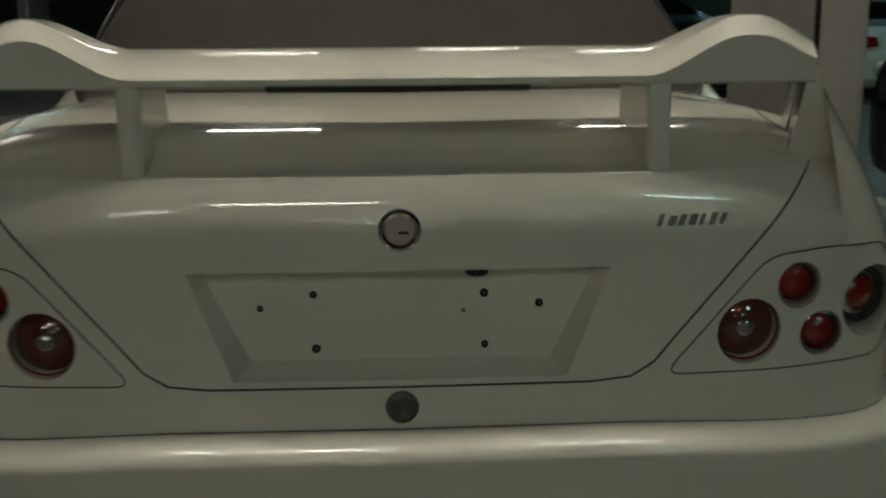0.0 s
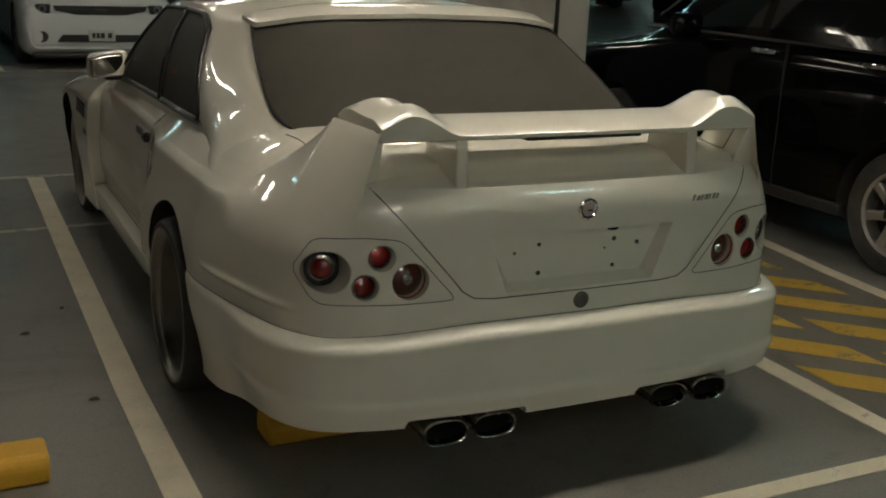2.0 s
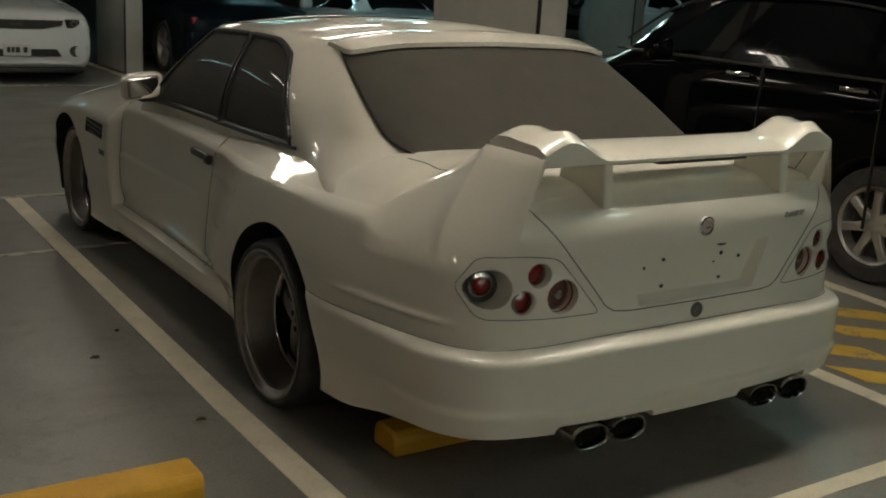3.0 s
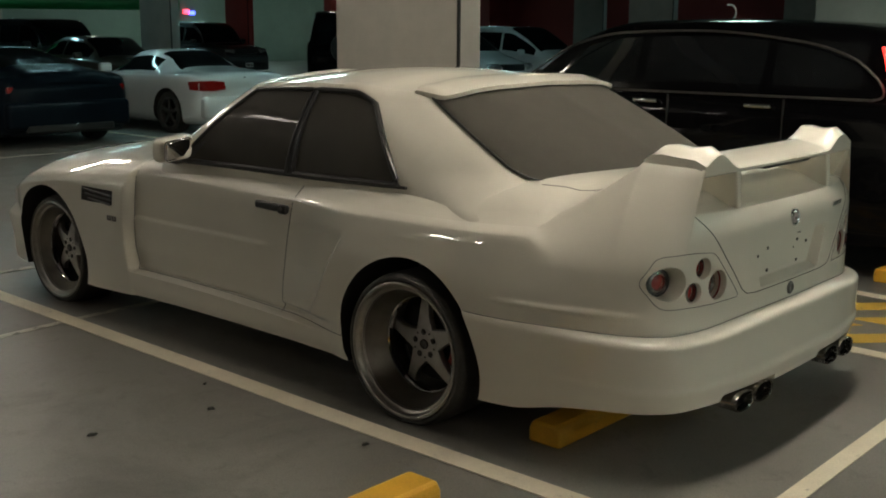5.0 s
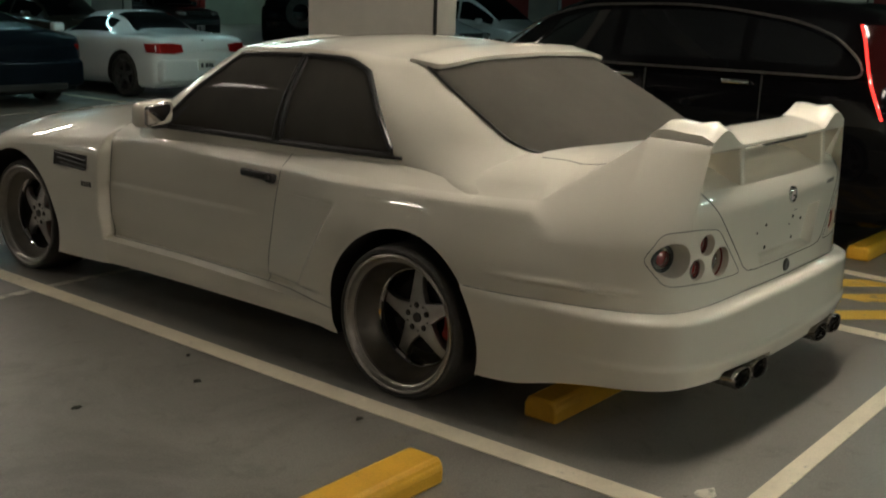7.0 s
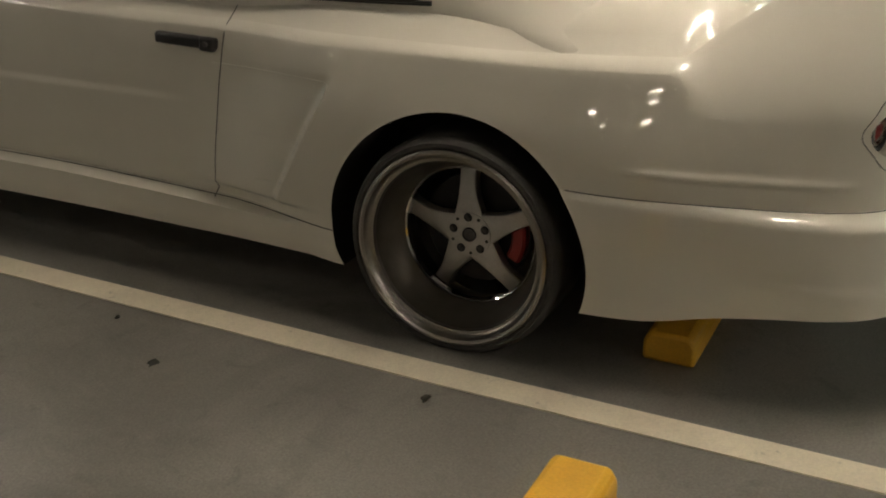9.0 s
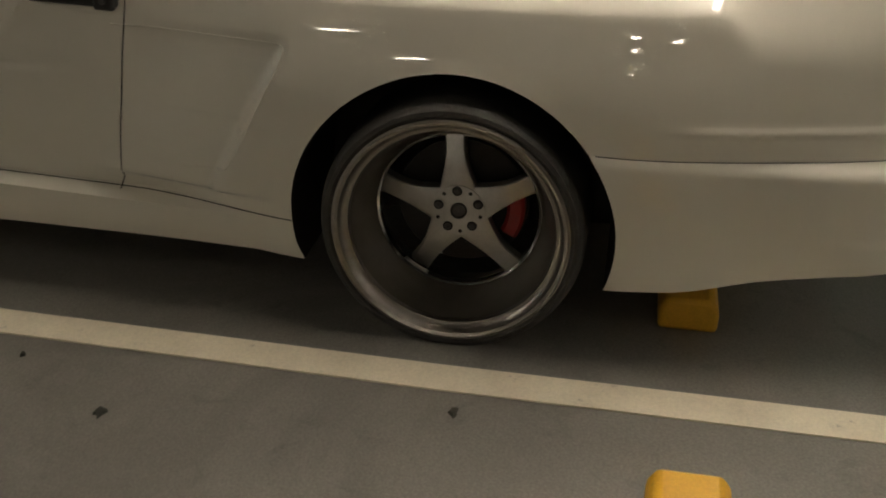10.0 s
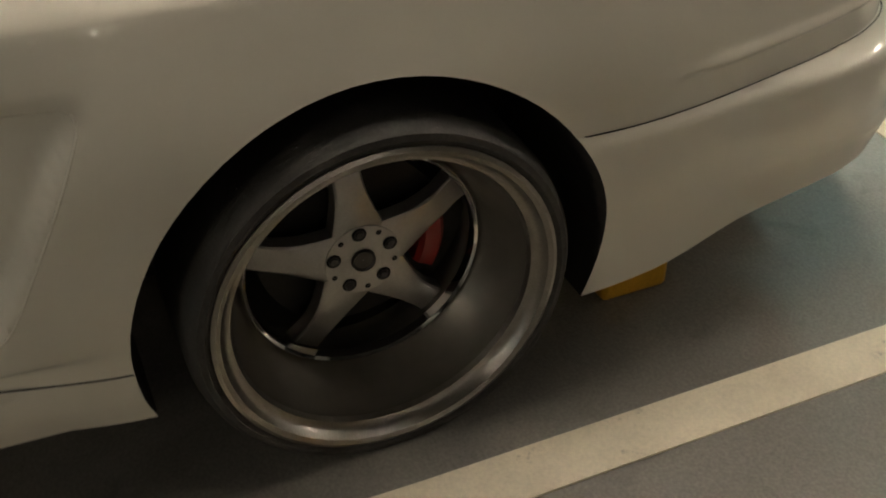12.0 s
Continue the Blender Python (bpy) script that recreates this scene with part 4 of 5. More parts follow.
rear_pane, rim = pane("rear_window", lambda v: -rear_half(v), rear_half, 0.06, 0.955, COUPE, "dusty dark tinted rear window", 60, 24)
part("window_seal", tube(rim, 0.006, 6, True), M_TRIM, rear_pane, "black rubber seal")
for sx in (-1, 1):
    sg, rim = pane("side_window", lambda v: sx * (5.12 - 0.48 * v ** 1.5), sx * 7.02, 0.035, 0.925, COUPE, "dusty dark tinted quarter window", 26, 14, top=lambda t: 0.10 * max(0.0, 1 - t / 0.32) ** 2)
    part("window_seal", tube(rim, 0.013, 8, True), M_TRIM, sg, "glossy black window surround")
    sg, rim = pane("side_window", sx * 7.14, sx * 8.93, 0.035, 0.925, COUPE, "dusty dark tinted door window", 26, 14)
    part("window_seal", tube(rim, 0.011, 8, True), M_TRIM, sg, "glossy black window surround")
    part("b_pillar", sheet([[glass_skin(sx * u, v, 0.009) for v in np.linspace(0.02, 0.94, 10)] for u in (7.0, 7.08, 7.16)]), M_TRIM, COUPE, "glossy black pillar trim")
    belt = [glass_skin(sx * u, 0.015, 0.004) for u in np.linspace(5.0, 9.0, 40)]
    part("belt_strip", tube(belt, 0.008, 6), M_TRIM, COUPE, "black waistline strip")
ws, rim = pane("windscreen", -12, -10.35, 0.08, 0.96, COUPE, "dark tinted windscreen", 20, 10)
ws2, rim2 = pane("windscreen", 12, 10.35, 0.08, 0.96, COUPE, "dark tinted windscreen", 20, 10)

# lip over the rear window
P = []
for u in np.linspace(-3.3, 3.3, 61):
    a = np.array(glass_skin(u, 1.0))
    b = np.array(glass_skin(u, 0.80))
    back = (b - a) / np.linalg.norm(b - a)
    end = 1 - step(2.5, 3.3, abs(u))
    reach = 0.004 + 0.086 * end
    flat = np.array([back[0], back[1], back[2] * 0.45])
    flat /= np.linalg.norm(flat)
    tip = a + flat * reach + np.array([0, 0, 0.016])
    inn = a + np.array([a[0] * -0.12, 0.13, 0.030 * end])
    mid = a + np.array([0, 0.01, 0.022 * end + 0.004])
    P.append([tuple(inn - np.array([0, 0, 0.02])), tuple(inn), tuple(mid), tuple(tip), tuple(tip - np.array([0, -0.006, 0.018])), tuple(a - np.array([0, 0.0, 0.012]))])
part("roof_lip", sheet(P), M_WHITE, COUPE, "white lip over the rear window", angle=40)


# rear wing on two posts, between the fins
def hump(x):
    a = abs(x) + (0.02 if x > 0 else 0.0)
    return step(0.415, 0.572, a) * (1 - 0.70 * step(0.575, 0.70, abs(x)))


P = []
for x in np.linspace(-0.672, 0.672, 97):
    h = hump(x)
    zr, zc, zf, zb = 1.084 + 0.060 * h, 1.119 + 0.049 * h, 1.105 + 0.024 * h, 1.064
    c = 1 - (x / 0.672) ** 2
    sec = [(-1.108, zb), (-1.115, zb + 0.004), (-1.117, zr - 0.006), (-1.109, zr), (-1.075, zr + 0.014 + 0.01 * h), (-1.02, zc - 0.009), (-0.96, zc), (-0.92, zc - 0.003),
           (-0.892, zf), (-0.896, zf - 0.016), (-0.93, zb + 0.006), (-1.02, zb), (-1.108, zb)]
    row = []
    for y, z in sec:
        k = (y + 1.117) / 0.225
        row.append((x / 0.672 * (0.652 + 0.042 * k), y - c * (0.012 + 0.024 * k), z))
    P.append(row)
V, F = sheet(P)
m_ = len(P[0])
F += [tuple(range(m_ - 1)), tuple((len(P) - 1) * m_ + k for k in range(m_ - 1))]
WING = part("rear_wing", (V, F), M_WHITE, COUPE, "white rear wing with raised ends", angle=42)
part("brake_lamp", box(-.20, .205, -1.126, -1.06, 1.057, 1.0695, .004, 1), M_TRIM, WING, "dark high brake lamp strip")
for sx in (-1, 1):
    x = sx * 0.406
    prof = [(-1.132, .928), (-1.120, 1.072), (-0.925, 1.086), (-0.905, .975)]
    ob = part("post", prism(prof, x - 0.019, x + 0.019, "x"), M_WHITE, WING, angle=25)
    md = ob.modifiers.new("soft_edge", "BEVEL")
    md.width, md.segments, md.limit_method = 0.008, 3, "ANGLE"
    part("wing_joint", tube([(sx * .695, -.887, 1.096), (sx * .684, -.95, 1.095), (sx * .665, -1.04, 1.090), (sx * .652, -1.112, 1.085)], 0.003, 6), M_GAP, WING)


# wheels
def wheel_geo(lip, hub, r_lip, r_tyre, width, spin=0.0):
    """Parts of a deep five-spoke wheel whose axle lies along x, its face towards -x. lip, hub: how far out the lip and the hub stand."""
    out = []
    w = width
    tyre = [(-lip + .020, r_lip - .016), (-lip + .002, r_lip - .002), (-lip - .004, r_lip + .010), (-lip - .002, r_tyre - .016), (-lip + .012, r_tyre - .006), (-lip + .035, r_tyre),
            (-lip + w - .035, r_tyre), (-lip + w - .008, r_tyre - .008), (-lip + w, r_tyre - .03), (-lip + w - .01, r_lip - .02)]
    out.append(("tyre", lathe(tyre, 72, "x"), M_RUBBER, "worn low-profile black tyre"))
    rim = [(-lip + .012, r_lip - .001), (-lip - .003, r_lip + .001), (-lip - .006, r_lip - .006), (-lip - .002, r_lip - .014), (-lip + .010, r_lip - .019), (-lip + .018, r_lip - .026),
           (-lip + .020, r_lip - .034), (-lip + .030, r_lip - .038)]
    out.append(("rim_lip", lathe(rim, 72, "x"), M_LIP, "polished stepped rim lip"))
    barrel = [(-lip + .030, r_lip - .038), (-hub - .004, r_lip - .070), (-hub + .006, r_lip - .081), (-hub + .05, r_lip - .081), (-lip + w - .02, r_lip - .05)]
    out.append(("barrel", lathe(barrel, 72, "x"), M_BARREL, "dull deep rim barrel"))
    ri = r_lip - .083
    ringp = [(-hub - .006, ri + .006), (-hub - .010, ri + .002), (-hub - .006, ri - .003), (-hub + .012, ri - .004)]
    out.append(("inner_ring", lathe(ringp, 72, "x"), M_CHROME, "thin bright inner ring"))
    # spokes: one star plate with tapered, dished arms
    star = []
    n = 5
    for k in range(n):
        a = math.pi / 2 + 2 * math.pi * k / n + spin
        ca, sa = math.cos(a), math.sin(a)
        rows = []
        for r, half_w, dx in ((0.030, .048, .000), (.060, .046, .000), (.085, .038, .001), (.110, .031, .003), (.135, .027, .007), (.160, .0255, .013), (.180, .026, .021), (ri + .004, .028, .030)):
            row = []
            for q, drop in ((-1, .016), (-.94, .003), (-.80, 0), (0, 0), (.80, 0), (.94, .003), (1, .016), (1, .030), (-1, .030)):
                yy, zz = r * ca - q * half_w * sa, r * sa + q * half_w * ca
                row.append((-hub + dx + drop, yy, zz))
            row.append(row[0])
            rows.append(row)
        V, F = sheet(rows)
        F.append(tuple(range(len(rows[0]) - 1)))
        star.append((V, F))
    star.append(lathe([(-hub - .002, .0005), (-hub - .002, .066), (-hub + .02, .068)], 40, "x"))
    out.append(("spokes", merge(*star), M_ALLOY, "brushed silver five-spoke star"))
    out.append(("centre_cap", lathe([(-hub - .004, .0005), (-hub - .006, .010), (-hub - .004, .016), (-hub - .008, .020), (-hub + .002, .022)], 28, "x"), M_STEEL, "dark round centre cap"))
    for k in range(n):
        a = math.pi / 2 + 2 * math.pi * k / n + spin
        cy, cz = .052 * math.cos(a), .052 * math.sin(a)
        out.append(("bolt_seat", moved(lathe([(-hub - .0032, .0005), (-hub - .0032, .0125), (-hub - .001, .0130)], 18, "x"), pose(0, cy, cz)), M_GAP, "dark recessed bolt seat"))
        out.append(("wheel_bolt", moved(lathe([(-hub - .006, .0005), (-hub - .006, .0055), (-hub - .0035, .007), (-hub - .005, .0090), (-hub, .0098)], 16, "x"), pose(0, cy, cz)), M_STEEL, ""))
        a += math.pi / n
        cy, cz = .056 * math.cos(a), .056 * math.sin(a)
        out.append(("bolt_hole", moved(lathe([(-hub - .0032, .0005), (-hub - .0032, .0050)], 12, "x"), pose(0, cy, cz)), M_GAP, ""))
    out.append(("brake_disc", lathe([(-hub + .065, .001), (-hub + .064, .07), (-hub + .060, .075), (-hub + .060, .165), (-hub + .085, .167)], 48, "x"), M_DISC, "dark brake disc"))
    return out


def coupe_wheel(sx, y, z, lip, hub, r_tyre, spin, r_lip=0.287):
    first = None
    for name, geo, material, label in wheel_geo(lip, hub, r_lip, r_tyre, 0.27, spin):
        g = moved(geo, pose(0, y, z))
        if name == "tyre":
            g = [(px, py, max(pz, FL + 0.001)) for px, py, pz in g[0]], g[1]
        if sx > 0:
            g = mirrored(g)
        if first is None:
            first = part("wheel", g, material, COUPE, "deep-dish five-spoke alloy wheel with a black tyre", angle=35)
        else:
            part(name, g, material, first, label, angle=35)
    # caliper behind the spokes
    arc = []
    for t in np.linspace(-0.50, 0.22, 13):
        a = math.pi + t * -1.0
        arc.append([(-hub + dx, y + r * math.cos(a), z + r * math.sin(a)) for r, dx in ((.118, .062), (.116, .034), (.124, .026), (.152, .026), (.160, .034), (.160, .062), (.118, .062))])
    V, F = sheet(arc)
    m2 = len(arc[0])
    F += [tuple(range(m2 - 1)), tuple((len(arc) - 1) * m2 + k for k in range(m2 - 1))]
    g = (V, F)
    cal = part("brake_caliper", mirrored(g) if sx > 0 else g, M_CALIPER, first, "red brake caliper")
    return first


for sx in (-1, 1):
    coupe_wheel(sx, 0.012, 0.285, 1.012, 0.876, 0.322, 0.09 * sx, 0.286)
    coupe_wheel(sx, 2.93, 0.288, 0.920, 0.832, 0.322, 0.25)

# door handles, mirrors, wing vents, side badges
for sx in (-1, 1):
    W = (-sx, 0, 0)
    xh = onto((sx * 1.5, 0.95, .765), W).x
    g = merge(box(-.010, .022, -.125, .105, -.019, .017, .009, 3), box(.004, .030, -.122, -.070, -.024, .020, .008, 3))
    g = moved(g, pose(xh + (0.004 if sx < 0 else -0.004), .962, .766, 1.5, 0, 0) @ Matrix.Diagonal((-1 if sx < 0 else 1, 1, 1, 1)))
    h = part("door_handle", g, M_TRIM, SKIN["door_left" if sx < 0 else "door_right"], "black door handle")
    part("handle_lock", moved(lathe([(-.003, .0005), (-.003, .008), (.004, .009)], 14, "x"), pose(xh + sx * .030, .865, .764)), M_STEEL, h)
    bm = bmesh.new()
    bmesh.ops.create_uvsphere(bm, u_segments=28, v_segments=18, radius=1)
    for v in bm.verts:
        c = v.co
        c.x, c.y, c.z = math.copysign(abs(c.x) ** .45, c.x) * .098, math.copysign(abs(c.y) ** .8, c.y) * .062, math.copysign(abs(c.z) ** .45, c.z) * .064
        if c.y < -.05:
            c.y = -.05
        c.z -= c.x * sx * 0.12
    bm.verts.index_update()
    g = [tuple(v.co) for v in bm.verts], [tuple(v.index for v in f.verts) for f in bm.faces]
    bm.free()
    mi = part("door_mirror", moved(g, pose(sx * .925, 1.69, .982, 0, 0, sx * 8)), M_WHITE, COUPE, "glossy white door mirror", angle=50)
    part("mirror_glass", moved(box(-.080, .080, -.005, .012, -.050, .050, .014, 3), pose(sx * .925, 1.69, .982, 0, 0, sx * 8) @ pose(0, -.060, 0, 11, sx * 7, sx * -12)), M_CHROME, mi, "mirror glass")
    part("mirror_foot", moved(box(-.05, .05, -.05, .05, -.02, .02, .012, 2), pose(sx * .895, 1.70, .925)), M_TRIM, mi, "black mirror foot")
    part("window_corner", sheet([[glass_skin(sx * u, v, 0.010) for v in np.linspace(0.0, 0.30 - 0.30 * (u - 8.7) / 0.6, 6)] for u in np.linspace(8.7, 9.3, 6)]), M_TRIM, COUPE, "black window corner piece")
    vent = None
    for k, z in enumerate((.706, .683, .660)):
        pts = [onto((sx * 1.5, y, z - 0.02 * (2.52 - y) / .33), W) for y in np.linspace(2.21, 2.50 - .03 * k, 8)]
        rows = [[(p.x - sx * .002, p.y, p.z + .0085), (p.x + sx * .007, p.y, p.z + .002), (p.x + sx * .004, p.y, p.z - .006), (p.x - sx * .004, p.y, p.z - .0085)] for p in pts]
        ob = part("wing_vent" if vent is None else "louvre", sheet(rows), M_TRIM, vent or COUPE, "black louvred wing vent" if vent is None else "")
        vent = vent or ob
    rows = [[onto((sx * 1.5, y, z), W) + Vector((sx * .0015, 0, 0)) for z in np.linspace(.640, .717, 4)] for y in np.linspace(2.20, 2.51, 8)]
    part("backing", sheet([[tuple(p) for p in r] for r in rows]), M_WELL, vent, "dark grille backing")
    for k in range(4):
        y = 2.245 - .024 * k
        p = onto((sx * 1.5, y, .568), W)
        part("side_badge", moved(box(-.003, .003, -.008, .008, -.014, .014, .001, 1), pose(p.x, y, .568, 0, 0, 0)), M_STEEL, COUPE, "small dull metal badge bar")
# windscreen-side details kept dark: floor pan
part("floor_pan", box(-.57, .57, -.60, 3.3, .17, .30, .02, 1), M_WELL, COUPE, "dark underbody")


# ---- other cars ----
def car_skin(st, z_low):
    """Half sections of a car along its length, nose to +y: rows of points from sill to roof."""
    ys = [r[0] for r in st]
    yy = []
    for a, b in zip(ys[:-1], ys[1:]):
        k = max(2, int((b - a) / 0.07))
        yy += [a + (b - a) * j / k for j in range(k)]
    yy.append(ys[-1])
    rows = []
    for y in yy:
        zb, zt, w, wt = (float(pchip(ys, [r[i] for r in st], y)) for i in (1, 2, 3, 4))
        end = min(1.0, min(y - ys[0], ys[-1] - y) / 0.25)
        zl = z_low + 0.10 * (1 - end) ** 2
        low = [(w - .10, zl), (w - .03, zl + .05), (w - .005, zl + .14), (w, zl + (zb - zl) * .45), (w + .002, zl + (zb - zl) * .62), (w - .006, zb - .14), (w - .02, zb - .05), (w - .045, zb - .012), (w - .07, zb)]
        gx0, gx1 = w - .075, min(wt, w - .10)
        up = []
        for k in range(1, 7):
            t = k / 6
            up.append((gx0 + (gx1 - gx0) * t ** 1.25, zb + (zt - .05 - zb) * t if zt - zb > .06 else zb + (zt - zb) * t * .5))
        rest = zt - up[-1][1]
        up += [(gx1 - .05, up[-1][1] + rest * .55), (gx1 * .75, up[-1][1] + rest * .85), (gx1 * .4, up[-1][1] + rest * .97), (0.0, zt)]
        rows.append((y, [(x, y, z) for x, z in low], [(low[-1][0], y, low[-1][1])] + [(x, y, z) for x, z in up]))
    return rows


def car_wheel(e, x, y, r, tyre_r, wide, spokes, material=None):
    sx = 1 if x > 0 else -1
    o = pose(x, y, tyre_r)

    def put(name, g, mat, parent, label=""):
        g = mirrored(g) if sx > 0 else g
        return part(name, moved(g, o), mat, parent, label, angle=35, inverse=False)
    w = put("wheel", lathe([(.02, r - .01), (-.004, r + .004), (-.010, r + .02), (-.004, tyre_r - .02), (.02, tyre_r - .004), (.05, tyre_r), (wide - .05, tyre_r), (wide, tyre_r - .02), (wide - .01, r)], 40, "x"), M_RUBBER, e, "alloy wheel with a black tyre")
    put("rim", lathe([(.004, r), (-.004, r - .006), (.006, r - .022), (.05, r - .030), (.16, r - .03)], 40, "x"), material or M_ALLOY, w)
    put("hub_back", lathe([(.085, .001), (.085, r - .02)], 32, "x"), M_WELL, w)
    for k in range(spokes):
        a = math.pi / 2 + 2 * math.pi * k / spokes
        ca, sa = math.cos(a), math.sin(a)
        rws = []
        for rr, hw, dx in ((.02, .030, .012), (.07, .030, .010), (r * .6, .024, .008), (r - .012, .030, .016)):
            rws.append([(dx + dp, rr * ca - q * hw * sa, rr * sa + q * hw * ca) for q, dp in ((-1, .035), (-1, .006), (-.7, 0), (.7, 0), (1, .006), (1, .035))])
        put("spoke", sheet(rws), material or M_ALLOY, w)
    put("hub_cap", lathe([(.004, .001), (.006, .03), (.02, .036)], 20, "x"), material or M_ALLOY, w)
    return w


def build_car(name, label, m, st, paint, wb, wheel_r, tyre_r, glass, ws, rw, z_low=.20, spokes=7, wheel_mat=None, arch=None):
    """A parked car. glass: spans of y with a side window; ws, rw: spans of y of windscreen and rear window."""
    e = thing(name, label, "car", m, "parked cars")
    rows = car_skin(st, z_low)
    w_max = max(r[3] for r in st)
    left = sheet([r[1] for r in rows])
    belt = sheet([[(x * f, y, z) for f in (-1, -.5, 0, .5, 1)] for x, y, z in [r[1][-1] for r in rows]])
    pan = sheet([[(x * f, y, z) for f in (-1, 0, 1)] for x, y, z in [r[1][0] for r in rows]])

    def end(r):
        pts = r[1]
        k = len(pts)
        return [(x, y, z) for x, y, z in pts] + [(-x, y, z) for x, y, z in reversed(pts)], [(j, j + 1, 2 * k - 2 - j, 2 * k - 1 - j) for j in range(k - 1)]
    solid = merge(left, mirrored(left), belt, pan, end(rows[0]), end(rows[-1]))
    ar = arch or tyre_r + .055
    cutters = []
    for y in (-wb / 2, wb / 2):
        g = moved(lathe([(-1.4, ar), (-w_max + .33, ar)], 40, "x", True), pose(0, y, tyre_r))
        cutters += [g, mirrored(g)]
    solid = cut(solid, cutters)

    def rule(c, n):
        for y in (-wb / 2, wb / 2):
            if math.hypot(c[1] - y, c[2] - tyre_r) < ar + .004 and (abs(n[0]) < .3 or abs(c[0]) < w_max - .30):
                return f"arch {c[0] > 0} {y > 0}"
        return "body"
    sp = split(solid, rule)
    body = part("body", sp["body"], paint, e, angle=40, inverse=False)
    for key in sorted(k for k in sp if k.startswith("arch")):
        part("wheel_arch", sp[key], M_WELL, body, "black arch lining", inverse=False)
    # upper skin, sorted into roof, panes and lids
    sides = {}
    for sx in (-1, 1):
        for i in range(len(rows) - 1):
            ya = (rows[i][0] + rows[i + 1][0]) / 2
            tall = rows[i][2][-1][2] - rows[i][2][0][2] > .14
            for j in range(len(rows[i][2]) - 1):
                q = [rows[i][2][j], rows[i + 1][2][j], rows[i + 1][2][j + 1], rows[i][2][j + 1]]
                q = [(sx * x, y, z) for x, y, z in q]
                key = "roof"
                if tall and 0 < j < 5:
                    for g0, (a, b) in enumerate(glass):
                        if a < ya < b:
                            key = f"side_window {sx} {g0}"
                if ws[0] < ya < ws[1] and j >= 6:
                    key = "windscreen"
                if rw[0] < ya < rw[1] and j >= 6:
                    key = "rear_window"
                sides.setdefault(key, []).append(q)
    for key, quads in sides.items():
        V = [p for q in quads for p in q]
        F = [tuple(range(4 * k, 4 * k + 4)) for k in range(len(quads))]
        part(key.split()[0], (V, F), paint if key == "roof" else M_DARKGLASS, e, "" if key == "roof" else "dark glossy glass", angle=50, inverse=False)
    for x in (-1, 1):
        for y in (-wb / 2, wb / 2):
            car_wheel(e, x * (w_max - .025), y, wheel_r, tyre_r, .22, spokes, wheel_mat)
    e["half_width"] = w_max
    return e


def bit(name, geo, material, e, label=""):
    return part(name, geo, material, e, label, inverse=False)


def plate(e, x, y, z, front):
    p = bit("number_plate", box(x - .16, x + .16, y - .008, y + .008, z - .075, z + .075, .004, 1), M_PLATE, e, "pale number plate")
    s_ = .009 if front else -.009
    for k, (a, b) in enumerate(((-.12, -.07), (-.03, .02), (.03, .07), (.08, .12))):
        bit("bar", box(x + a, x + b, y + s_ - .002, y + s_ + .002, z - .035, z + .03), M_BAR, p)


def door_bits(e, w, ys, z, handle=M_CHROME):
    """Door joints and handles on both sides; ys: handle places and the joints behind them."""
    for sx in (-1, 1):
        for y in ys:
            bit("door_handle", box(min(sx * (w - .02), sx * (w + .03)), max(sx * (w - .02), sx * (w + .03)), y - .10, y + .10, z - .016, z + .016, .012, 2), handle, e, "bright door handle")
            bit("door_joint", box(min(sx * (w - .02), sx * (w + .0035)), max(sx * (w - .02), sx * (w + .0035)), y - .175, y - .168, .32, z + .05), M_GAP, e)


def mirrors(e, w, y, z, paint):
    for sx in (-1, 1):
        g = box(min(sx * (w - .01), sx * (w + .20)), max(sx * (w - .01), sx * (w + .20)), y - .06, y + .07, z - .07, z + .08, .045, 3)
        bit("door_mirror", g, paint, e)


# black crossover beside the coupe
SUV = build_car("crossover", "glossy black crossover with a lit red tail lamp and chrome handles", pose(3.72, 1.44, FL),
                [(-2.27, .82, .88, .74, .55), (-2.20, 1.05, 1.16, .85, .58), (-2.08, 1.14, 1.42, .885, .60), (-1.88, 1.165, 1.58, .90, .62), (-1.5, 1.165, 1.655, .91, .65), (-.6, 1.16, 1.69, .91, .67),
                 (.1, 1.14, 1.675, .91, .665), (.5, 1.12, 1.58, .91, .64), (.85, 1.09, 1.38, .91, .64), (1.2, 1.04, 1.14, .905, .68), (1.5, 1.0, 1.07, .90, .68), (1.9, .93, .99, .885, .66), (2.15, .82, .86, .82, .6), (2.27, .62, .64, .70, .5)],
                M_BLACKCAR, 2.62, .235, .345, [(-1.74, -1.14), (-1.08, -.10), (-.02, .98)], (.32, 1.16), (-2.2, -1.92), .22, 7)
door_bits(SUV, .91, (-1.09, -.22), 1.105)
mirrors(SUV, .89, .45, 1.20, M_BLACKCAR)
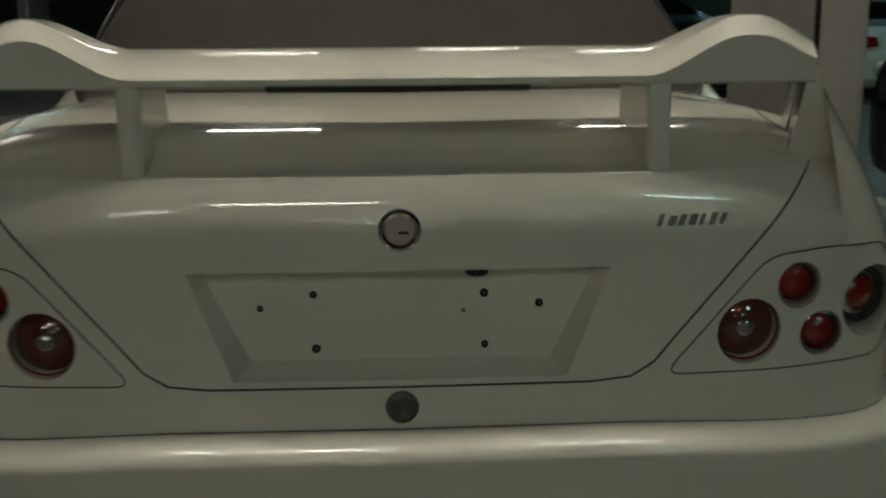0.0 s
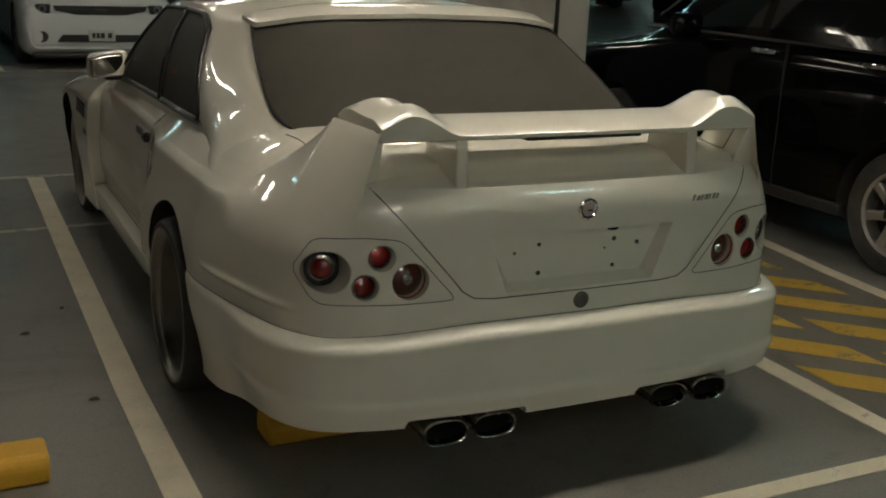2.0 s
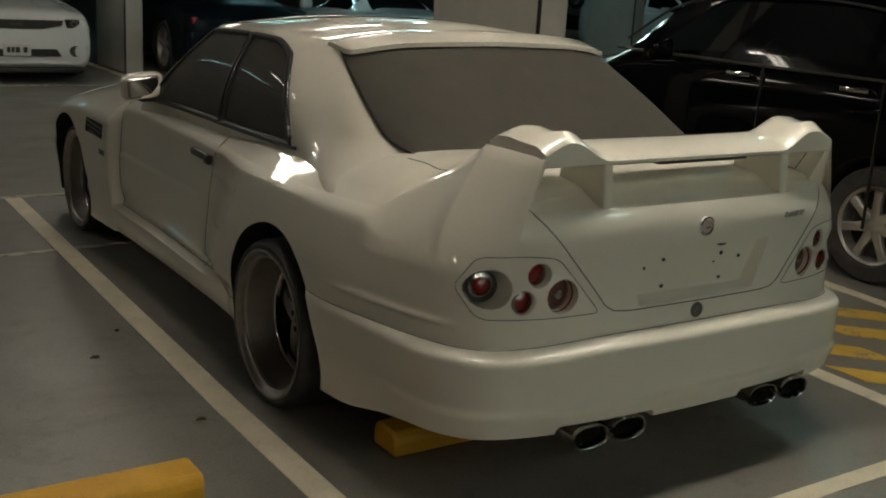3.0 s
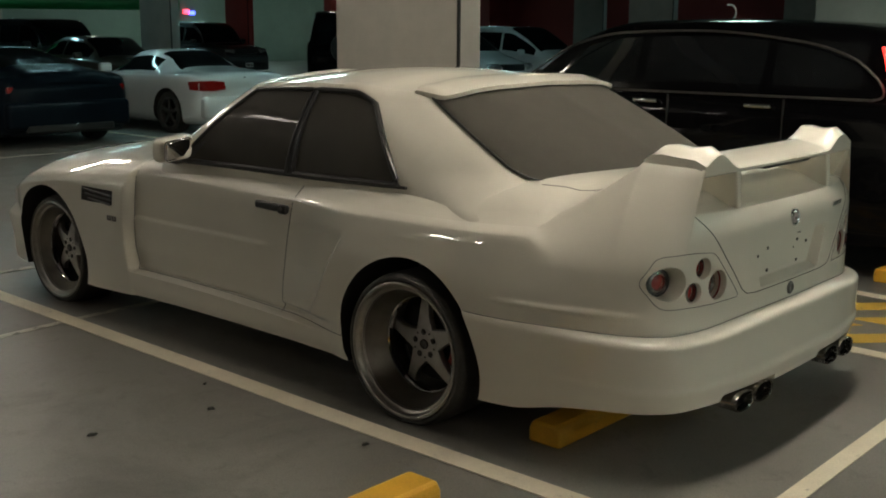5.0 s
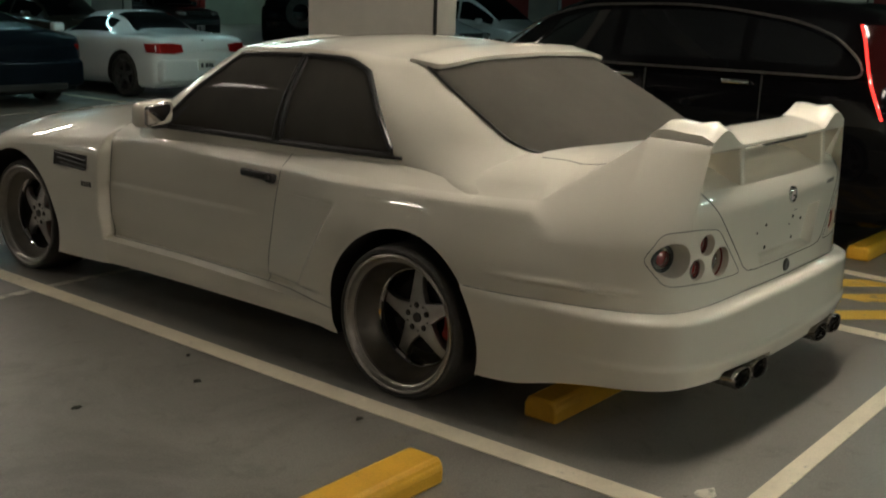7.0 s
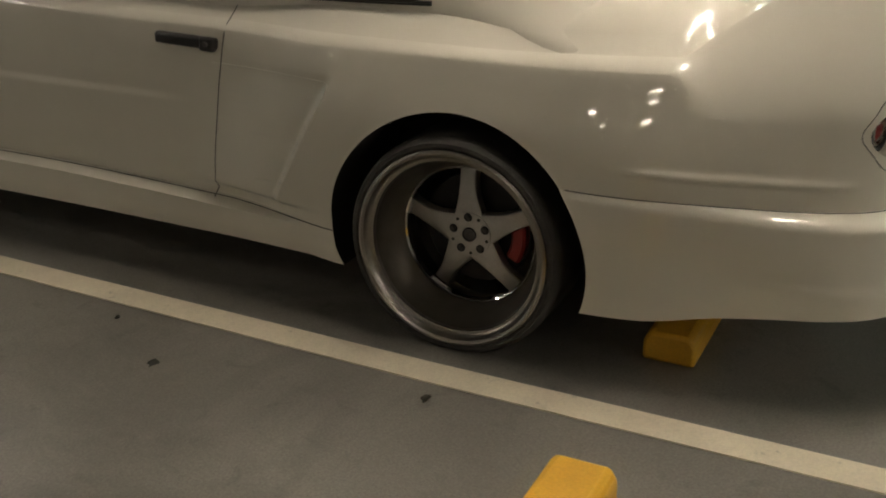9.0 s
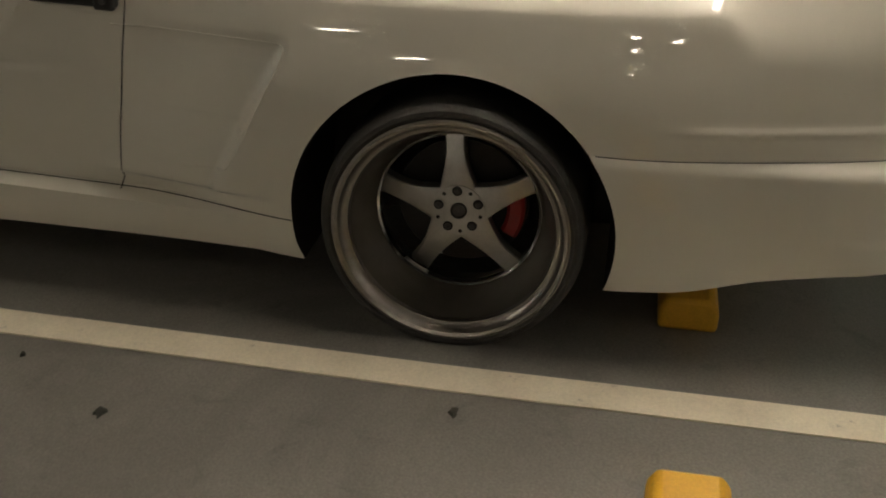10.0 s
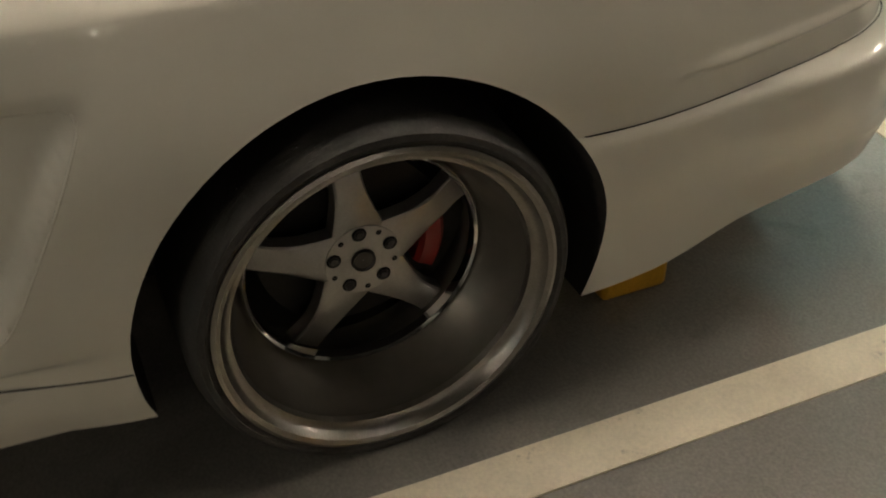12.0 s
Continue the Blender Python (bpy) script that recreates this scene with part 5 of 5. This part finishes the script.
for sx in (-1, 1):
    lens = [[(sx * x * (1 - .20 * step(1.1, 1.50, z)), y, z) for x, y in ((.72, -2.205 + (z - .95) * .36), (.82, -2.165 + (z - .95) * .38), (.885, -2.06 + (z - .95) * .42), (.891, -2.035 + (z - .95) * .42))] for z in np.linspace(.92, 1.50, 9)]
    lamp = bit("tail_lamp", sheet(lens), M_DARKLENS, SUV, "tall dark red tail lamp")
    bit("light_strip", tube([Vector(lens[k][2]).lerp(Vector(lens[k][3]), 0.5) + Vector((sx * 0.004, 0, 0)) for k in range(9)], .010, 8), M_TAILLIT, lamp, "lit red light strip")
    strip = [(sx * (.915 - .012), y, 1.172) for y in np.linspace(-1.86, .95, 24)]
    bit("window_strip", tube(strip, .009, 6), M_STEEL, SUV, "thin bright waist strip")
    over = []
    for y in [-1.83, -1.872, -1.890, -1.890, -1.872] + list(np.linspace(-1.83, .92, 40)):
        zb = float(pchip([-1.83, -1.68, -1.3, -.5, .1, .5, .92], [1.31, 1.42, 1.53, 1.60, 1.585, 1.50, 1.24], y))
        if len(over) < 5:
            zb = (1.172, 1.180, 1.198, 1.222, 1.262)[len(over)]
        xx = float(pchip([1.15, 1.35, 1.62], [.845, .795, .70], zb))
        over.append((sx * (xx + .012), y, zb))
    bit("window_strip", tube(over, .009, 6), M_STEEL, SUV, "thin bright window arch strip")
    bit("head_lamp", moved(box(-.16, .16, -.13, .13, -.06, .06, .05, 3), pose(sx * .66, 2.08, .86, -28, 0, sx * -30)), M_CLEARLENS, SUV, "clear head lamp")
    bit("sill_strip", box(min(sx * .88, sx * .925), max(sx * .88, sx * .925), -.95, .95, .26, .33, .01, 1), M_TRIM, SUV)
bit("rear_bumper", box(-.80, .80, -2.30, -2.1, .42, .62, .05, 3), M_TRIM, SUV, "dark plastic bumper")
bit("roof_antenna", tube([(-.15, -.45 + .055 * math.cos(a), 1.735 + .06 * math.sin(a)) for a in np.linspace(4.5, 1.2, 9)], .007, 8), M_FIXTURE, SUV, "pale curved roof antenna")
plate(SUV, 0, -2.29, .80, False)

# white coupe with its nose to the lane
MUSCLE = build_car("sports_coupe", "white sports coupe parked nose out, black grille band", pose(0.38, 12.75, FL, 0, 0, 180),
                   [(-2.42, .80, .84, .78, .5), (-2.2, .98, 1.02, .93, .6), (-1.5, 1.0, 1.07, .955, .55), (-1.0, 1.0, 1.25, .955, .52), (-.5, .98, 1.365, .955, .52), (.05, .97, 1.37, .95, .54), (.45, .96, 1.26, .95, .58), (.95, .95, 1.03, .95, .75),
                    (1.5, .92, 1.0, .95, .74), (1.95, .87, .93, .94, .72), (2.2, .82, .87, .92, .70), (2.33, .72, .76, .90, .66), (2.38, .60, .62, .86, .6)],
                   M_COOLWHITE, 2.85, .25, .36, [(-.95, -.42), (-.34, .62)], (.12, .92), (-1.4, -.75), .15, 5, M_STEEL)
bit("bumper_skin", box(-.905, .905, 1.95, 2.39, .20, .80, .13, 5), M_COOLWHITE, MUSCLE, "white nose and bumper skin")
bit("grille", prism([(-.56, .775), (.56, .775), (.545, .715), (.30, .668), (-.30, .668), (-.545, .715)], 2.30, 2.402, "y"), M_TRIM, MUSCLE, "wide black grille band")
bit("lower_intake", prism([(-.47, .425), (.47, .425), (.53, .335), (-.53, .335)], 2.28, 2.404, "y"), M_TRIM, MUSCLE, "black lower intake")
bit("splitter", box(-.82, .82, 2.12, 2.37, .13, .20, .03, 2), M_TRIM, MUSCLE)
bit("emblem", box(-.075, .075, 2.395, 2.412, .705, .74, .008, 1), M_GOLDCAR, MUSCLE, "small gold emblem bar")
for sx in (-1, 1):
    h = bit("head_lamp", moved(box(-.085, .085, -.06, .05, -.055, .055, .02, 2), pose(sx * .675, 2.345, .735, 0, 0, sx * -16)), M_TRIM, MUSCLE, "square dark head lamp")
    bit("lamp_ring", moved(lathe([(.054, .030), (.060, .034), (.060, .044), (.050, .047)], 24, "y"), pose(sx * .675, 2.345, .735, 0, 0, sx * -16)), M_CLEARLENS, h, "pale lamp ring")
    f = bit("fog_lamp", moved(lathe([(.004, .001), (.006, .050), (.012, .066), (-.03, .074)], 24, "y"), pose(sx * .70, 2.385, .40, 0, 0, sx * -12)), M_STEEL, MUSCLE, "round fog lamp in a dark bezel")
    bit("bonnet_crease", tube([(sx * .38, 1.05, 1.025), (sx * .34, 1.6, .998), (sx * .30, 2.1, .91)], .012, 6), M_COOLWHITE, MUSCLE)
plate(MUSCLE, 0, 2.415, .42, True)
mirrors(MUSCLE, .93, .62, 1.02, M_COOLWHITE)

# dark saloon with its tail to the lane
DARK = build_car("saloon", "dark saloon car with a faintly lit red tail lamp", pose(-2.10, 12.9, FL),
                 [(-2.36, .80, .86, .74, .5), (-2.25, .98, 1.02, .85, .58), (-1.7, 1.0, 1.06, .90, .6), (-1.0, .98, 1.36, .91, .58), (-.5, .96, 1.45, .91, .60), (.3, .95, 1.43, .91, .6), (.7, .94, 1.25, .905, .6), (1.15, .92, 1.0, .90, .7), (1.8, .86, .92, .88, .66), (2.2, .75, .8, .82, .6), (2.36, .55, .58, .7, .5)],
                 M_BLACKCAR, 2.75, .23, .33, [(-1.2, -.35), (-.27, .75)], (.36, 1.1), (-1.6, -.7), .18, 7)
for sx in (-1, 1):
    bit("tail_lamp", box(min(sx * .52, sx * .86), max(sx * .52, sx * .86), -2.34, -2.1, .80, .92, .03, 2), M_TAILLIT if sx < 0 else M_REDLENS, DARK, "red tail lamp")
bit("rear_bumper", box(-.84, .84, -2.40, -2.1, .30, .62, .06, 3), M_BLACKCAR, DARK)
plate(DARK, 0, -2.375, .90, False)

# low dark blue coupe
BLUE = build_car("low_coupe", "low dark blue sports coupe", pose(3.62, 13.0, FL) @ Matrix.Diagonal((1.04, 1.02, 1.10, 1)),
                 [(-2.2, .74, .80, .80, .55), (-2.1, .86, .92, .90, .6), (-1.6, .90, 1.0, .95, .55), (-1.0, .90, 1.13, .955, .52), (-.3, .88, 1.22, .95, .5), (.2, .86, 1.22, .94, .5), (.6, .84, 1.10, .94, .55), (1.1, .82, .88, .94, .7), (1.7, .74, .80, .93, .7), (2.1, .62, .66, .88, .6), (2.22, .5, .52, .78, .5)],
                 M_BLUECAR, 2.65, .25, .335, [(-.75, .62)], (.25, 1.02), (-1.5, -.55), .15, 5)
bit("rear_bumper", box(-.88, .88, -2.24, -1.95, .24, .58, .06, 3), M_BLUECAR, BLUE)
bit("diffuser", box(-.62, .62, -2.25, -2.0, .20, .30, .02, 1), M_TRIM, BLUE)
for sx in (-1, 1):
    bit("tail_lamp", box(min(sx * .50, sx * .84), max(sx * .50, sx * .84), -2.19, -2.05, .68, .77, .03, 2), M_REDLENS, BLUE, "unlit dark red tail lamp")
for k in range(7):
    bit("badge_bar", box(-.26 + .075 * k, -.205 + .075 * k, -2.135, -2.12, .815, .845), M_FIXTURE, BLUE, "pale lettering bar")

# white roadster
ROAD = build_car("roadster", "white two-seat roadster with a folded-metal roof", pose(6.60, 12.80, FL),
                 [(-2.12, .72, .78, .72, .5), (-2.02, .88, .93, .84, .58), (-1.6, .93, .98, .89, .6), (-1.15, .92, 1.04, .895, .55), (-.8, .91, 1.22, .895, .5), (-.4, .90, 1.29, .895, .5), (.05, .89, 1.26, .89, .5), (.4, .88, 1.06, .89, .56), (.75, .87, .93, .89, .7), (1.4, .82, .88, .885, .7), (1.9, .70, .75, .84, .6), (2.12, .5, .53, .7, .5)],
                 M_COOLWHITE, 2.50, .24, .325, [(-.80, .32)], (.12, .70), (-1.25, -.62), .16, 5, M_STEEL)
bit("rear_bumper", box(-.82, .82, -2.16, -1.9, .25, .60, .07, 4), M_COOLWHITE, ROAD)
for sx in (-1, 1):
    g = [[(sx * x, y, z) for x, y in ((.44, -2.135), (.62, -2.125), (.80, -2.065), (.905, -1.84))] for z in (.67, .73, .79, .845)]
    g = [[(x, y + (.845 - z) * -.2, z - abs(abs(x) - .7) * .12 * (1 if z > .76 else -1)) for x, y, z in r] for r in g]
    bit("tail_lamp", sheet(g), M_REDLENS, ROAD, "red swept tail lamp")
plate(ROAD, 0, -2.165, .50, False)
mirrors(ROAD, .87, .35, .98, M_COOLWHITE)
bit("emblem", moved(lathe([(-.004, .001), (-.004, .035), (.003, .04)], 20, "y"), pose(0, -2.07, .84)), M_STEEL, ROAD)

MPV = [(-2.25, .95, 1.05, .78, .6), (-2.15, 1.05, 1.5, .86, .66), (-1.9, 1.08, 1.68, .89, .68), (-.8, 1.06, 1.74, .90, .70), (.2, 1.02, 1.72, .90, .69), (.7, 1.0, 1.5, .90, .68), (1.3, .97, 1.12, .89, .7), (1.75, .92, .98, .87, .68), (2.1, .78, .83, .80, .6), (2.25, .55, .58, .7, .5)]
SALOON = [(-2.36, .80, .86, .74, .5), (-2.25, .98, 1.02, .85, .58), (-1.7, 1.0, 1.06, .90, .6), (-1.0, .98, 1.36, .91, .58), (-.5, .96, 1.45, .91, .60), (.3, .95, 1.43, .91, .6), (.7, .94, 1.25, .905, .6), (1.15, .92, 1.0, .90, .7), (1.8, .86, .92, .88, .66), (2.2, .75, .8, .82, .6), (2.36, .55, .58, .7, .5)]
BIG = [(-2.4, 1.0, 1.1, .85, .65), (-2.3, 1.12, 1.6, .94, .70), (-2.1, 1.15, 1.82, .96, .73), (-.8, 1.14, 1.88, .965, .75), (.3, 1.12, 1.86, .965, .74), (.75, 1.10, 1.62, .965, .74), (1.1, 1.08, 1.2, .96, .8), (1.9, 1.02, 1.09, .95, .78), (2.3, .88, .93, .90, .7), (2.42, .6, .62, .8, .6)]


def front_bits(e, w, z, y, paint, lamp=M_CLEARLENS):
    """Head lamps, grille, bumper and plate on a car's nose."""
    for sx in (-1, 1):
        bit("head_lamp", moved(box(-.17, .17, -.08, .08, -.075, .075, .045, 3), pose(sx * (w - .26), y - .13, z, -15, 0, sx * -18)), lamp, e, "bright head lamp")
    bit("grille", box(-w + .5, w - .5, y - .15, y - .01, z - .09, z + .07, .02, 2), M_TRIM, e, "dark grille")
    bit("bumper", box(-w + .08, w - .08, y - .2, y + .03, .28, z - .14, .06, 3), paint, e)
    plate(e, 0, y + .038, .46, True)


for x, lab in ((15.5, "white people carrier parked nose out"), (18.5, "white people carrier with a raked bonnet")):
    c = build_car("people_carrier", lab, pose(x, 14.5, FL, 0, 0, 180), MPV, M_COOLWHITE, 2.75, .21, .32, [(-1.8, -1.0), (-.92, -.05), (.03, 1.1)], (.3, 1.25), (-2.2, -1.95), .2, 7)
    front_bits(c, .88, .80, 2.2, M_COOLWHITE)
    mirrors(c, .88, .78, 1.08, M_COOLWHITE)
for x, y, lab, pnt in ((10.79, 24.38, "large dark off-road car facing the lane", M_DARKCAR), (18.97, 28.71, "large dark off-road car in the far row", M_DARKCAR)):
    c = build_car("off_road_car", lab, pose(x, y, FL, 0, 0, 180), BIG, pnt, 2.8, .25, .39, [(-1.9, -1.15), (-1.05, -.1), (0, .95)], (.35, 1.08), (-2.35, -2.05), .28, 6)
    front_bits(c, .94, .92, 2.38, pnt)
    mirrors(c, .94, .75, 1.22, pnt)
for x, y, lab, pnt in ((9.68, 19.97, "dark bronze saloon facing the lane", M_GOLDCAR), (11.24, 27.84, "dark saloon in the far row", M_DARKCAR)):
    c = build_car("saloon", lab, pose(x, y, FL, 0, 0, 180), SALOON, pnt, 2.75, .22, .325, [(-1.2, -.35), (-.27, .75)], (.36, 1.1), (-1.6, -.7), .18, 7)
    front_bits(c, .86, .72, 2.3, pnt)
    mirrors(c, .89, .62, 1.02, pnt)
JEEP = build_car("off_road_car", "black off-road car far off by the green wall", pose(17.80, 20.36, FL, 0, 0, -43) @ Matrix.Diagonal((1.08, 1.05, 1.14, 1)), BIG, M_BLACKCAR, 2.8, .25, .40, [(-1.9, -1.15), (-1.05, -.1), (0, .95)], (.35, 1.08), (-2.35, -2.05), .3, 6)
bit("spare_wheel", moved(lathe([(-.1, .2), (-.12, .34), (0, .37), (.02, .30)], 28, "y"), pose(0, -2.45, 1.0)), M_RUBBER, JEEP)

# ---- far lamps and signs on the walls ----
for x, y, z in ((17.99, 21.09, 2.84), (13.5, 26.79, 2.60)):
    b_ = thing("bulb_lamp", "bare lit globe lamp on a drop rod", "lamp", pose(x, y, z))
    part("globe", moved(lathe([(-.10, .001), (-.09, .05), (-.04, .095), (.03, .095), (.08, .05), (.10, .02)], 20, "z"), pose(x, y, z)), M_BULB, b_)
    part("rod", tube([(x, y, z + .09), (x, y, CEIL - .002)], .012, 8), M_FIXTURE, b_)
# invented pipe run: its green colour imitates a glow of unknown source
gp = thing("pipe", "made-up pipe coloured green for a far green glow under the ceiling", "pipe", pose(10.6, 23.3, 2.28))
part("run", tube([(6.5, 25.5, 2.28), (10.6, 23.3, 2.28), (13.2, 21.9, 2.28)], 0.20, 16), M_GREENGLOW, gp)
for q in ((8.0, 24.7), (10.6, 23.3), (12.6, 22.2)):
    part("hanger", tube([(*q, 2.46), (*q, CEIL - 0.002)], 0.012, 6), M_FIXTURE, gp)
sg = thing("light_sign", "small red and blue light sign on the wall", "sign", pose(28.28, Y1 - .06, 2.48))
part("red_light", box(27.98, 28.28, Y1 - .08, Y1 - .004, 2.38, 2.58, .02, 1), M_SIGNR, sg)
part("blue_light", box(28.33, 28.63, Y1 - .08, Y1 - .004, 2.33, 2.50, .02, 1), M_SIGNB, sg)
